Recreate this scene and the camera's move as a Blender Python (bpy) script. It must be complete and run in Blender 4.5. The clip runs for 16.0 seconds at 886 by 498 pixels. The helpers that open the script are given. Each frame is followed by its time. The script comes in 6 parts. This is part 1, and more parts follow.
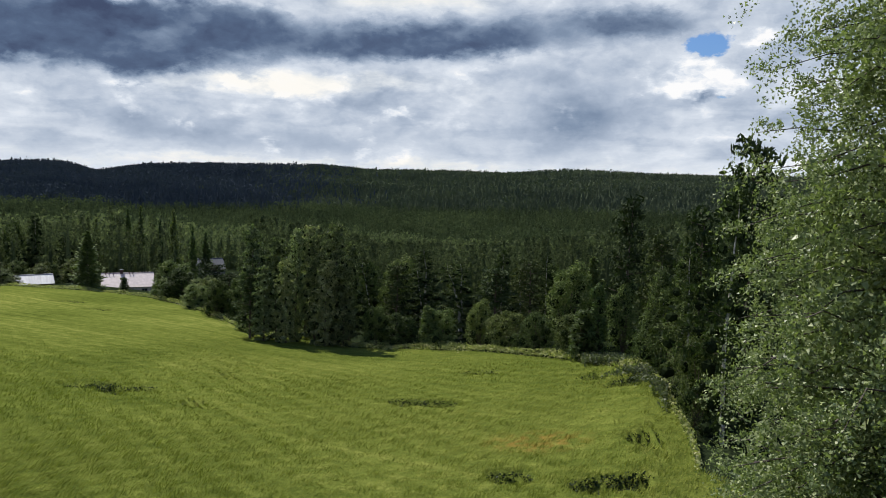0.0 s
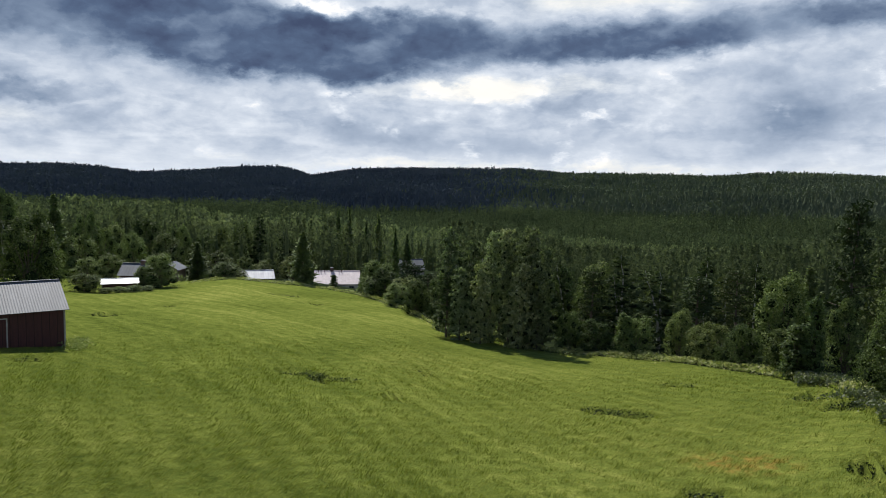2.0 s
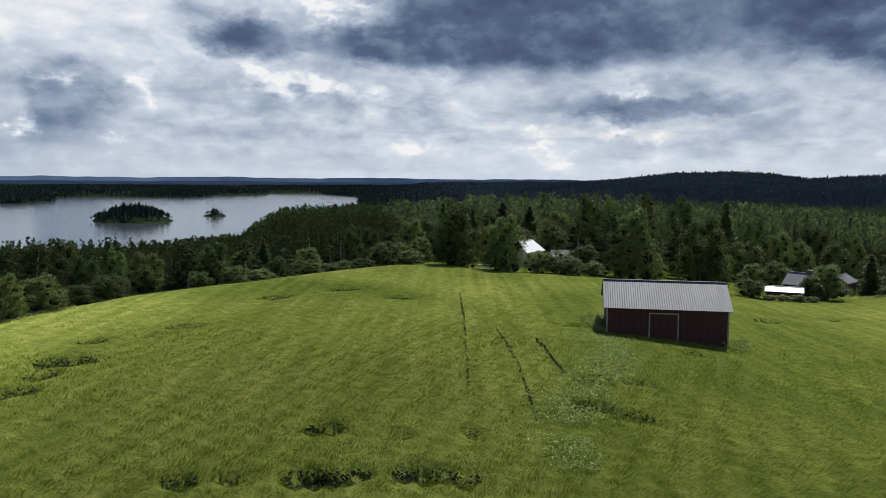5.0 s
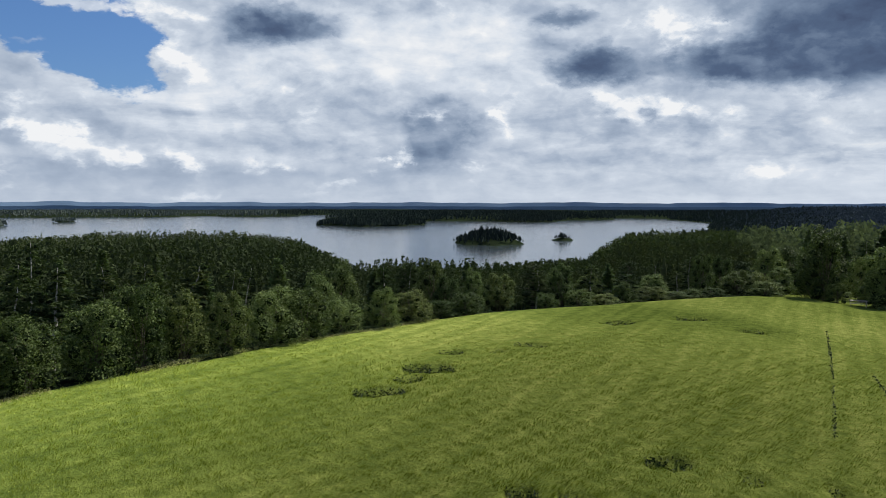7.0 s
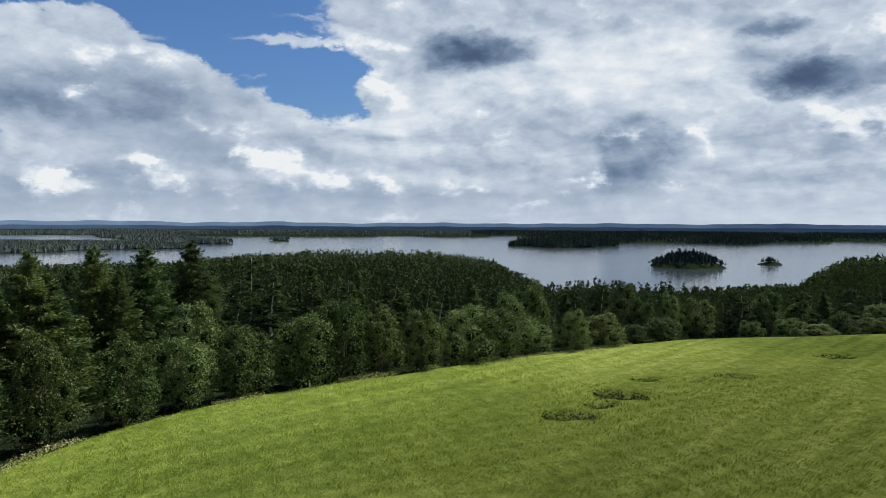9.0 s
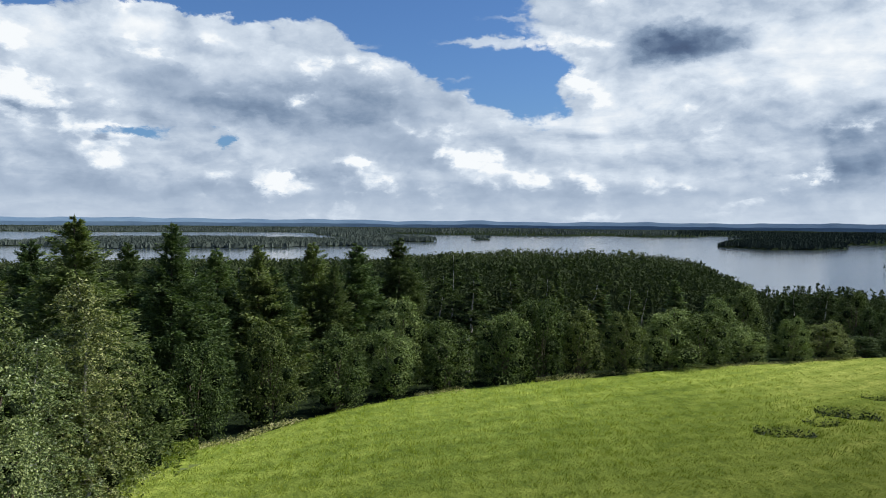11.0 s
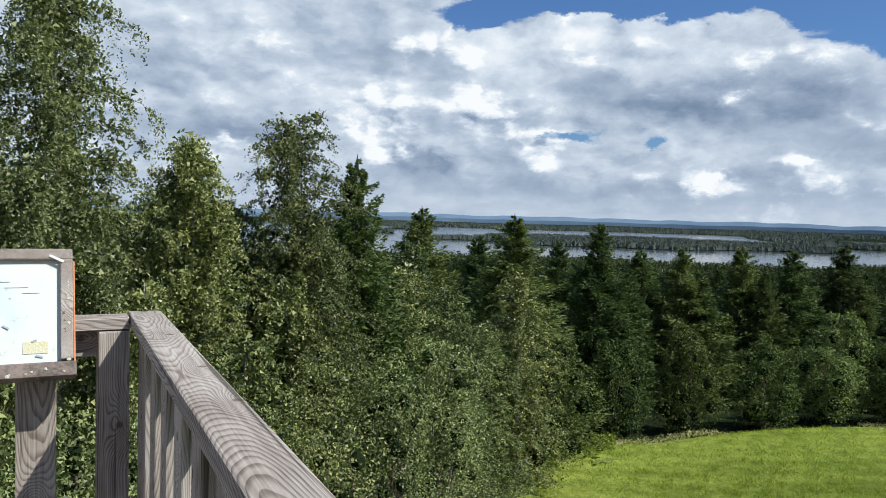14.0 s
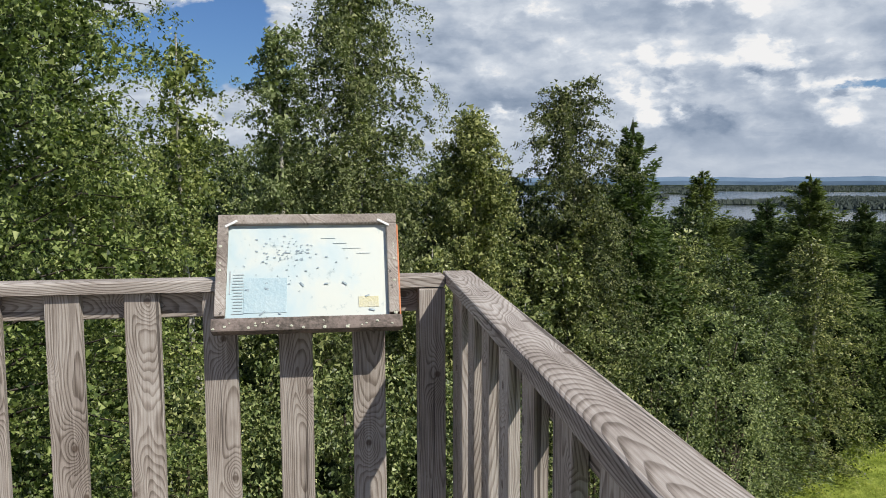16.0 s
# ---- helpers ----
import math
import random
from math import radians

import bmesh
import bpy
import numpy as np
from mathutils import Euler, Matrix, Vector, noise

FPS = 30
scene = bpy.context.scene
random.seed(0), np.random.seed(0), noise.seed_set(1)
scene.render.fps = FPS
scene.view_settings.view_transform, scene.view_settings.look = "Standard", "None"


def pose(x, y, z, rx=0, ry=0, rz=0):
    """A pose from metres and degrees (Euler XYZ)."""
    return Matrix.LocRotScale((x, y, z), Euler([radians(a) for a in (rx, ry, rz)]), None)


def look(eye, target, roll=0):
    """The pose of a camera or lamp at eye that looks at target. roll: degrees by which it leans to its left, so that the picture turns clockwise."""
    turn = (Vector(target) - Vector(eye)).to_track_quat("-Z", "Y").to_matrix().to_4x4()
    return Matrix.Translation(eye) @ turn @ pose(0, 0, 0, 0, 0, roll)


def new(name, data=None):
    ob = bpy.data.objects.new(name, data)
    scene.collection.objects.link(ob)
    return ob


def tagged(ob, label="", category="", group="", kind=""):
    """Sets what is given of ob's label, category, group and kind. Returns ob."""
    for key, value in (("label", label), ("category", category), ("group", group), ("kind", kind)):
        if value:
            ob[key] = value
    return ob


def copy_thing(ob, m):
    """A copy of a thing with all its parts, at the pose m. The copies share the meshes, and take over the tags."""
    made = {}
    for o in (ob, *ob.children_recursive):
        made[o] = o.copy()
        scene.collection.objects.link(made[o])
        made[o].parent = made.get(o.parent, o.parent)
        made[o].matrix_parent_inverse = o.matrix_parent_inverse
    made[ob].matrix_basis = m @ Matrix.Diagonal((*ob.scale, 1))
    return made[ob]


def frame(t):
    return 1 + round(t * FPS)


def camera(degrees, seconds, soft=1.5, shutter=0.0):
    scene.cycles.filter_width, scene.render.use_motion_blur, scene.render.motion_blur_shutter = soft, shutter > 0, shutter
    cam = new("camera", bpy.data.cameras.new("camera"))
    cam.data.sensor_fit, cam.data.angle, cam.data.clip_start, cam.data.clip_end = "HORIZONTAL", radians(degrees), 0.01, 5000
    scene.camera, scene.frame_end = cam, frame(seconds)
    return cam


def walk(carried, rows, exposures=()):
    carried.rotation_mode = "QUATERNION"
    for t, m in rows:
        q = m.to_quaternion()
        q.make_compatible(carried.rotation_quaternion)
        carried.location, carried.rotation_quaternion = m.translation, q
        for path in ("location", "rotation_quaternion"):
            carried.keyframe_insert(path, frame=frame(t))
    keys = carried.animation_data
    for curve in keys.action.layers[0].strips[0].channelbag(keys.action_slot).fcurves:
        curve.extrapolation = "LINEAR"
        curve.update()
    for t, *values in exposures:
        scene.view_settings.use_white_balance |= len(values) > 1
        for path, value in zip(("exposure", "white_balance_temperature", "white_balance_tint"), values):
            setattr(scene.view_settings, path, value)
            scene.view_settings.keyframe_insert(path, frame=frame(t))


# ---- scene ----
# camera on the deck of a lookout tower, turning to its left
cam = camera(60.6, 16.0, soft=0.9)
EYE = 12.0
PATH = [
    (0.0, pose(0.000, 0.000, 12.000, 84.89, -1.25, -4.34)),
    (0.5, pose(0.000, 0.000, 12.000, 84.02, -1.26, 1.16)),
    (1.0, pose(0.000, 0.000, 12.000, 83.07, -1.46, 7.18)),
    (1.5, pose(0.000, 0.000, 12.000, 82.92, -0.95, 8.24)),
    (2.0, pose(0.000, 0.000, 12.000, 84.88, -1.13, 10.38)),
    (2.5, pose(0.000, 0.000, 12.000, 86.69, -1.01, 16.50)),
    (3.0, pose(0.000, 0.000, 12.000, 87.34, -0.38, 23.52)),
    (3.5, pose(0.000, 0.000, 12.000, 86.96, -0.23, 30.67)),
    (4.0, pose(0.000, 0.000, 12.000, 86.75, -0.12, 40.36)),
    (4.5, pose(0.000, 0.000, 12.000, 85.77, -0.30, 50.11)),
    (5.0, pose(0.000, 0.000, 12.000, 84.79, -0.38, 57.97)),
    (7.5, pose(0.000, 0.000, 12.000, 87.40, -0.41, 88.09)),
    (8.0, pose(0.000, 0.000, 12.000, 87.86, -0.74, 91.42)),
    (8.5, pose(0.000, 0.000, 12.000, 87.84, -0.77, 94.52)),
    (9.0, pose(0.000, 0.000, 12.000, 88.09, -0.31, 98.10)),
    (9.5, pose(0.000, 0.000, 12.000, 88.33, 0.01, 101.45)),
    (10.0, pose(-0.020, 0.000, 12.000, 88.36, -0.14, 106.23)),
    (12.5, pose(-0.080, 0.010, 12.010, 88.03, -0.67, 122.20)),
    (13.0, pose(-0.130, 0.020, 12.010, 88.69, -0.78, 127.47)),
    (13.5, pose(-0.120, 0.024, 12.008, 88.93, -1.32, 134.95)),
    (14.0, pose(-0.035, 0.023, 12.008, 87.45, -1.56, 144.47)),
    (14.5, pose(0.004, 0.008, 12.011, 85.98, -0.50, 152.18)),
    (15.0, pose(0.020, -0.017, 12.000, 85.76, 0.66, 158.01)),
    (15.5, pose(0.034, -0.024, 11.993, 85.13, 0.84, 161.61)),
    (16.0, pose(0.069, -0.014, 11.986, 84.75, 0.18, 164.67)),
]
EXPOSURES = [(0.0, -0.02, 6400, 10), (1.0, -0.14, 6400, 10), (1.5, 0.0, 6400, 10), (2.0, 0.05, 6400, 10), (3.0, -0.22, 6350, 10), (4.0, -0.2, 6350, 10), (5.0, -0.16, 6350, 10)]
EXPOSURES += [(7.5, -0.15, 6250, 9), (9.0, -0.19, 6200, 8), (10.0, -0.15, 6200, 8), (12.5, 0.05, 6150, 7), (13.5, 0.02, 6150, 7), (14.5, -0.1, 6250, 8), (16.0, -0.16, 6450, 10)]
walk(cam, PATH, EXPOSURES)

# ------------------------------------------------------------------ light
SUN_AZ, SUN_EL = 33.0, 49.0          # degrees to the left of +y, and above the horizon
sun_way = Vector((-math.sin(radians(SUN_AZ)) * math.cos(radians(SUN_EL)),
                  math.cos(radians(SUN_AZ)) * math.cos(radians(SUN_EL)),
                  math.sin(radians(SUN_EL))))
sun = new("sun", bpy.data.lights.new("sun", "SUN"))
sun.data.energy, sun.data.angle, sun.data.color = 5.7, radians(0.6), (1.0, 0.95, 0.86)
sun.matrix_world = look(sun_way * 100, (0, 0, 0))

world = bpy.data.worlds.new("sky")
scene.world = world
world.use_nodes = True
wt = world.node_tree
wt.nodes.clear()


class Graph:
    """Short names for building node trees."""

    def __init__(self, tree):
        self.t = tree

    def put(self, sock, value):
        if isinstance(value, bpy.types.NodeSocket):
            self.t.links.new(value, sock)
        else:
            sock.default_value = value

    def math(self, op, a, b=None, c=None, clamp=False):
        n = self.t.nodes.new("ShaderNodeMath")
        n.operation, n.use_clamp = op, clamp
        for i, v in enumerate((a, b, c)):
            if v is not None:
                self.put(n.inputs[i], v)
        return n.outputs[0]

    def vec(self, op, a, b=None, c=None):
        n = self.t.nodes.new("ShaderNodeVectorMath")
        n.operation = op
        for i, v in enumerate((a, b, c)):
            if v is not None:
                self.put(n.inputs[i], v)
        return n.outputs["Value"] if op in ("DOT_PRODUCT", "LENGTH") else n.outputs[0]

    def noise(self, vector, scale, detail=5.0, rough=0.55, distort=0.0):
        n = self.t.nodes.new("ShaderNodeTexNoise")
        if vector is not None:
            self.put(n.inputs["Vector"], vector)
        n.inputs["Scale"].default_value = scale
        n.inputs["Detail"].default_value = detail
        n.inputs["Roughness"].default_value = rough
        n.inputs["Distortion"].default_value = distort
        return n

    def ramp(self, value, stops, smooth=False):
        n = self.t.nodes.new("ShaderNodeValToRGB")
        self.put(n.inputs[0], value)
        r = n.color_ramp
        r.interpolation = "EASE" if smooth else "LINEAR"
        while len(r.elements) < len(stops):
            r.elements.new(0.5)
        for e, (p, c) in zip(r.elements, stops):
            e.position = p
            e.color = (*c, 1) if isinstance(c, tuple) else (c, c, c, 1)
        return n.outputs[0]

    def step(self, value, lo, hi):
        n = self.t.nodes.new("ShaderNodeMapRange")
        n.interpolation_type = "SMOOTHSTEP"
        self.put(n.inputs[0], value)
        n.inputs[1].default_value, n.inputs[2].default_value = lo, hi
        return n.outputs[0]

    def mix(self, fac, a, b, mode="MIX"):
        n = self.t.nodes.new("ShaderNodeMix")
        n.data_type, n.blend_type = "RGBA", mode
        self.put(n.inputs[0], fac)
        self.put(n.inputs[6], a)
        self.put(n.inputs[7], b)
        return n.outputs[2]

    def join(self, x, y, z=0.0):
        n = self.t.nodes.new("ShaderNodeCombineXYZ")
        for i, v in enumerate((x, y, z)):
            self.put(n.inputs[i], v)
        return n.outputs[0]


g = Graph(wt)
coord = wt.nodes.new("ShaderNodeTexCoord").outputs["Generated"]
sep = wt.nodes.new("ShaderNodeSeparateXYZ")
wt.links.new(coord, sep.inputs[0])
turn_deg = g.math("MULTIPLY", g.math("ARCTAN2", g.math("MULTIPLY", sep.outputs[0], -1.0), sep.outputs[1]), 57.2958)
az_deg = g.math("SUBTRACT", g.math("FLOORED_MODULO", g.math("ADD", turn_deg, 110.0), 360.0), 110.0)
el_deg = g.math("MULTIPLY", g.math("ARCSINE", sep.outputs[2]), 57.2958)
# a flat cloud deck: its streaks crowd together towards the horizon
reach = g.math("ADD", g.math("MAXIMUM", sep.outputs[2], 0.0), 0.16)
deck_at = g.join(g.math("DIVIDE", sep.outputs[0], reach), g.math("DIVIDE", sep.outputs[1], reach), 0.0)
streaks = g.noise(deck_at, 1.5, 8.0, 0.60, 0.5).outputs[0]
# heaped clouds: as high as wide, lit from the sun's side
ball = g.join(sep.outputs[0], sep.outputs[1], g.math("MULTIPLY", sep.outputs[2], 1.8))
roll = g.noise(ball, 26.0, 5.0, 0.6).outputs["Color"]
ball = g.vec("MULTIPLY_ADD", g.vec("SUBTRACT", roll, (0.5, 0.5, 0.5)), (0.035, 0.035, 0.035), ball)
heap = g.noise(ball, 12.0, 7.0, 0.50).outputs[0]
heap_sunward = g.noise(g.vec("ADD", ball, tuple(sun_way * 0.022)), 12.0, 7.0, 0.50).outputs[0]
relief = g.math("SUBTRACT", heap, heap_sunward)
swell = g.math("SUBTRACT", heap, 0.5)
drift = g.math("SUBTRACT", streaks, 0.5)
bend = g.vec("SUBTRACT", g.noise(ball, 8.0, 6.0, 0.58).outputs["Color"], (0.5, 0.5, 0.5))
here = g.vec("MULTIPLY_ADD", bend, (8.0, 3.4, 0.0), g.join(az_deg, el_deg))
here = g.vec("MULTIPLY_ADD", g.vec("SUBTRACT", roll, (0.5, 0.5, 0.5)), (2.6, 1.7, 0.0), here)
here_sep = wt.nodes.new("ShaderNodeSeparateXYZ")
wt.links.new(here, here_sep.inputs[0])


def cloud_field(blobs):
    """The sum of soft patches (turn, height, half width, half height, amount), in degrees."""
    total = 0.0
    for a, e, w, h, k in blobs:
        q = g.vec("MULTIPLY_ADD", here, (1.0 / w, 1.0 / h, 0.0), (-a / w, -e / h, 0.0))
        total = g.math("MULTIPLY_ADD", g.math("POWER", 0.3679, g.vec("DOT_PRODUCT", q, q)), k, total)
    return total


def based_field(blobs, total=0.0):
    """Patches with a flat base (turn, height, half width, reach upwards, reach downwards, amount)."""
    for a, e, w, up, down, k in blobs:
        y = g.math("SUBTRACT", here_sep.outputs[1], e)
        v = g.math("MULTIPLY_ADD", g.math("MAXIMUM", y, 0.0), 1.0 / up, g.math("MULTIPLY", g.math("MINIMUM", y, 0.0), 1.0 / down))
        u = g.math("MULTIPLY", g.math("SUBTRACT", here_sep.outputs[0], a), 1.0 / w)
        s = g.math("MULTIPLY_ADD", u, u, g.math("MULTIPLY", v, v))
        total = g.math("MULTIPLY_ADD", g.math("POWER", 0.3679, s), k, total)
    return total


dark_field = based_field([
    (18.5, 9.0, 8.5, 2.6, 1.6, 1.45), (-2.0, 9.9, 13.0, 1.8, 1.2, 1.3), (-18, 11.4, 7, 1.3, 0.9, 0.8), (59, 10.6, 8.5, 5.0, 2.4, 1.15),
    (47, 10.6, 8.0, 6.0, 2.9, 1.25), (27, 9.6, 9.0, 3.4, 2.5, 1.2), (32, 13.0, 6, 3.0, 3.0, 0.9), (12, 11.4, 4.2, 1.4, 1.1, 0.8)])
dark_field = based_field([
    (19.5, 12.4, 3.4, 1.1, 1.1, -1.0), (43, 5.5, 12, 1.1, 0.9, 0.72), (42, 6.7, 3.2, 0.7, 0.7, -0.9), (72.4, 10.1, 3.8, 1.4, 1.0, 1.05),
    (75, 13.4, 3.6, 0.9, 0.8, 0.75), (95.8, 12.5, 4.8, 1.7, 1.4, 1.2), (63, 9.4, 4, 1.4, 1.0, 0.5), (38, 20, 34, 5, 3.5, 0.95), (66.5, 12.3, 3.6, 1.4, 1.4, -0.8)], dark_field)
grey_field = cloud_field([
    (-14.5, 5.0, 6.0, 3.0, 0.9), (7, 2.6, 13, 1.4, 0.6), (17, 4.0, 5, 1.4, 0.6), (84.4, 5.5, 3.2, 1.9, 1.6), (86, 3.2, 3.5, 1.1, 0.5),
    (121, 8.6, 7.5, 2.2, 1.0), (127, 8.4, 7, 1.6, 0.7), (146, 4.2, 3.4, 1.4, 0.8), (160, 5.8, 4.2, 1.6, 0.9), (146, 4.7, 2.6, 0.8, 0.7),
    (134, 9.6, 3, 1.0, 0.5), (150, 11.8, 10, 1.2, 0.5), (117, 5.0, 8, 1.2, 0.5), (100, 2.0, 26, 1.3, 0.5), (136, 2.0, 20, 1.4, 0.6)])
heap_field = cloud_field([
    (-22.7, 7.4, 3.0, 1.4, 1.59), (9, 4.6, 9, 0.8, 0.6), (-2, 4.0, 5, 1.2, 0.65), (66.5, 12.3, 3.6, 1.3, 0.9), (68.6, 7.1, 2.6, 0.9, 0.9),
    (44.8, 3.8, 7, 0.7, 0.8), (42, 6.6, 2.8, 0.7, 0.9), (124, 3.2, 3.4, 0.8, 1.81), (87.3, 3.5, 1.4, 0.8, 1.59), (70.2, 6.9, 2.4, 1.1, 1.45), (19, 12.2, 2.8, 1.0, 0.8)])
heap_field = g.math("ADD", heap_field, cloud_field([
    (114, 9.8, 4.4, 1.1, 0.75), (111, 5.0, 4.2, 0.6, 0.75), (130, 11.4, 10, 1.0, 0.75), (142, 8.2, 2.3, 1.8, 1.59), (139, 5.8, 2.8, 1.6, 1.3),
    (149.6, 6.8, 3.0, 2.1, 1.59), (105, 2.9, 3, 0.7, 0.7), (96, 2.9, 2.6, 0.7, 0.65), (78, 3.2, 4, 0.9, 0.6), (117, 2.8, 2.2, 0.6, 0.8), (104.5, 12.8, 3.6, 1.2, 0.6)]))
light_field = cloud_field([
    (4, 1.1, 28, 0.5, 0.8), (6, 6.9, 11, 0.9, 1.0), (-3, 13.4, 8, 1.3, 1.0), (86, 11.6, 11, 3.4, 0.9), (46, 3.6, 12, 0.9, 0.7),
    (100, 7.4, 7, 2.0, 0.6), (140, 12.6, 8, 1.6, 0.6), (65, 5.0, 9, 1.6, 0.45), (150, 9.0, 5, 1.5, 0.4)])
blue_field = cloud_field([
    (113.0, 13.4, 6.0, 2.2, 1.3), (107.0, 9.6, 3.4, 2.2, 1.3), (110.5, 11.4, 4.0, 1.6, 0.8), (120, 15.6, 11, 1.7, 1.3), (134, 15.6, 8, 1.3, 1.1), (142, 14.6, 3.4, 1.1, 0.8), (136, 6.0, 3.0, 0.8, 0.75),
    (129.2, 5.9, 1.3, 0.9, 0.7), (181, 10.5, 4, 3.4, 1.1), (176.5, 8.2, 2, 1.6, 0.8), (-23.2, 9.9, 2.2, 0.8, 0.95), (188, 9, 6, 3, 0.7), (-24, 6.2, 1.6, 0.4, 0.6)])
wisp_field = cloud_field([
    (120.4, 12.9, 3.4, 0.42, 1.0), (109, 12.9, 4.0, 0.34, 1.0), (112, 10.6, 1.8, 0.3, 0.5), (125, 17.2, 6.5, 1.0, 1.2), (106, 14.6, 4, 0.3, 0.6)])

blue = g.math("MULTIPLY_ADD", swell, -0.9, g.math("MULTIPLY_ADD", drift, -0.7, blue_field))
high = g.math("MULTIPLY", g.step(el_deg, 17.5, 28.0), g.step(g.math("MULTIPLY_ADD", streaks, -1.0, 1.0), 0.28, 0.46))
blue = g.math("MAXIMUM", g.step(blue, 0.38, 0.62), high)
wisp = g.step(g.math("MULTIPLY_ADD", drift, 1.6, wisp_field), 0.25, 1.0)
blue = g.math("MULTIPLY", blue, g.math("MULTIPLY_ADD", wisp, -0.85, 1.0))
heaps = g.step(g.math("MULTIPLY_ADD", swell, 3.6, g.math("MULTIPLY_ADD", heap_field, 0.8, 0.0)), 0.26, 1.0)
grey = g.step(g.math("MULTIPLY_ADD", swell, 1.0, g.math("MULTIPLY_ADD", drift, 0.8, grey_field)), 0.15, 1.0)
glare = g.step(g.math("MULTIPLY_ADD", drift, 1.4, light_field), 0.1, 1.1)
dark_mass = g.math("MULTIPLY_ADD", swell, 1.3, g.math("MULTIPLY_ADD", drift, 0.5, g.math("MULTIPLY", dark_field, 1.4)))
dark = g.step(dark_mass, 0.30, 0.80)
depth = g.step(dark_mass, 0.45, 1.7)

tone = g.math("MULTIPLY_ADD", drift, 0.48, 0.71)
tone = g.math("MULTIPLY_ADD", swell, 0.34, tone)
tone = g.math("MULTIPLY_ADD", relief, 0.55, tone)
tone = g.math("MULTIPLY_ADD", grey, -0.26, tone)
tone = g.math("MULTIPLY_ADD", glare, 0.22, tone)
crest = g.math("MULTIPLY_ADD", relief, 2.6, g.math("MULTIPLY_ADD", swell, 0.6, 0.84))
tone = g.math("MULTIPLY_ADD", heaps, g.math("SUBTRACT", crest, tone), tone)
low_haze = g.math("SUBTRACT", 1.0, g.step(el_deg, 0.2, 3.6))
haze_tone = g.math("MULTIPLY_ADD", g.step(az_deg, 60.0, 104.0), -0.18, 0.85)
tone = g.math("MULTIPLY_ADD", g.math("MULTIPLY", low_haze, 0.62), g.math("SUBTRACT", haze_tone, tone), tone)
gloom = g.math("MULTIPLY_ADD", depth, -0.40, g.math("MULTIPLY_ADD", relief, 0.9, g.math("MULTIPLY_ADD", drift, 0.35, 0.58)))
tone = g.math("MULTIPLY_ADD", dark, g.math("SUBTRACT", gloom, tone), tone, clamp=True)
cloud = g.ramp(tone, [(0.0, (0.058, 0.080, 0.148)), (0.2, (0.100, 0.146, 0.240)), (0.42, (0.24, 0.31, 0.425)), (0.62, (0.45, 0.52, 0.63)),
                      (0.82, (0.74, 0.79, 0.86)), (1.0, (1.0, 0.99, 0.98))])
cloud = g.mix(g.math("MULTIPLY", glare, g.math("SUBTRACT", 1.0, g.step(az_deg, 40.0, 70.0))), cloud, g.mix(1.0, cloud, (1.01, 0.985, 0.92, 1.0), "MULTIPLY"))
nishita = wt.nodes.new("ShaderNodeTexSky")
nishita.sky_type, nishita.sun_disc = "NISHITA", False
nishita.sun_elevation, nishita.sun_rotation = radians(SUN_EL), radians(-SUN_AZ)
clear = g.mix(1.0, nishita.outputs[0], (0.44, 0.62, 0.90, 1.0), "MULTIPLY")
SKY_STRENGTH = 0.12
over = g.vec("SCALE", cloud)
over.node.inputs["Scale"].default_value = 1.0 / SKY_STRENGTH
sky_col = g.mix(blue, over, clear)
back = wt.nodes.new("ShaderNodeBackground")
back.inputs["Strength"].default_value = SKY_STRENGTH
wt.links.new(sky_col, back.inputs["Color"])
wt.links.new(back.outputs[0], wt.nodes.new("ShaderNodeOutputWorld").inputs["Surface"])

# ------------------------------------------------------------------ materials


def material(name):
    m = bpy.data.materials.new(name)
    m.use_nodes = True
    m.node_tree.nodes.clear()
    gr = Graph(m.node_tree)
    out = m.node_tree.nodes.new("ShaderNodeOutputMaterial")
    bsdf = m.node_tree.nodes.new("ShaderNodeBsdfPrincipled")
    m.node_tree.links.new(bsdf.outputs[0], out.inputs["Surface"])
    return m, gr, bsdf, out


def bump(gr, bsdf, height, strength, distance):
    n = gr.t.nodes.new("ShaderNodeBump")
    n.inputs["Strength"].default_value, n.inputs["Distance"].default_value = strength, distance
    gr.put(n.inputs["Height"], height)
    gr.t.links.new(n.outputs[0], bsdf.inputs["Normal"])


def place(gr, kind="Object"):
    return gr.t.nodes.new("ShaderNodeTexCoord").outputs[kind]


def plain(name, a, b, scale, rough=0.6, metal=0.0, relief=0.2, distance=0.01, stretch=(1, 1, 1), kind="Object"):
    """A surface between two colours, mottled at two scales."""
    m, gr, bsdf, _ = material(name)
    p = gr.vec("MULTIPLY", place(gr, kind), stretch)
    big = gr.noise(p, scale, 4).outputs[0]
    fine = gr.noise(p, scale * 9, 5).outputs[0]
    t = gr.math("MULTIPLY_ADD", gr.math("SUBTRACT", fine, 0.5), 0.9, big)
    gr.put(bsdf.inputs["Base Color"], gr.ramp(t, [(0.3, a), (0.7, b)]))
    bsdf.inputs["Roughness"].default_value, bsdf.inputs["Metallic"].default_value = rough, metal
    bump(gr, bsdf, fine, relief, distance)
    return m


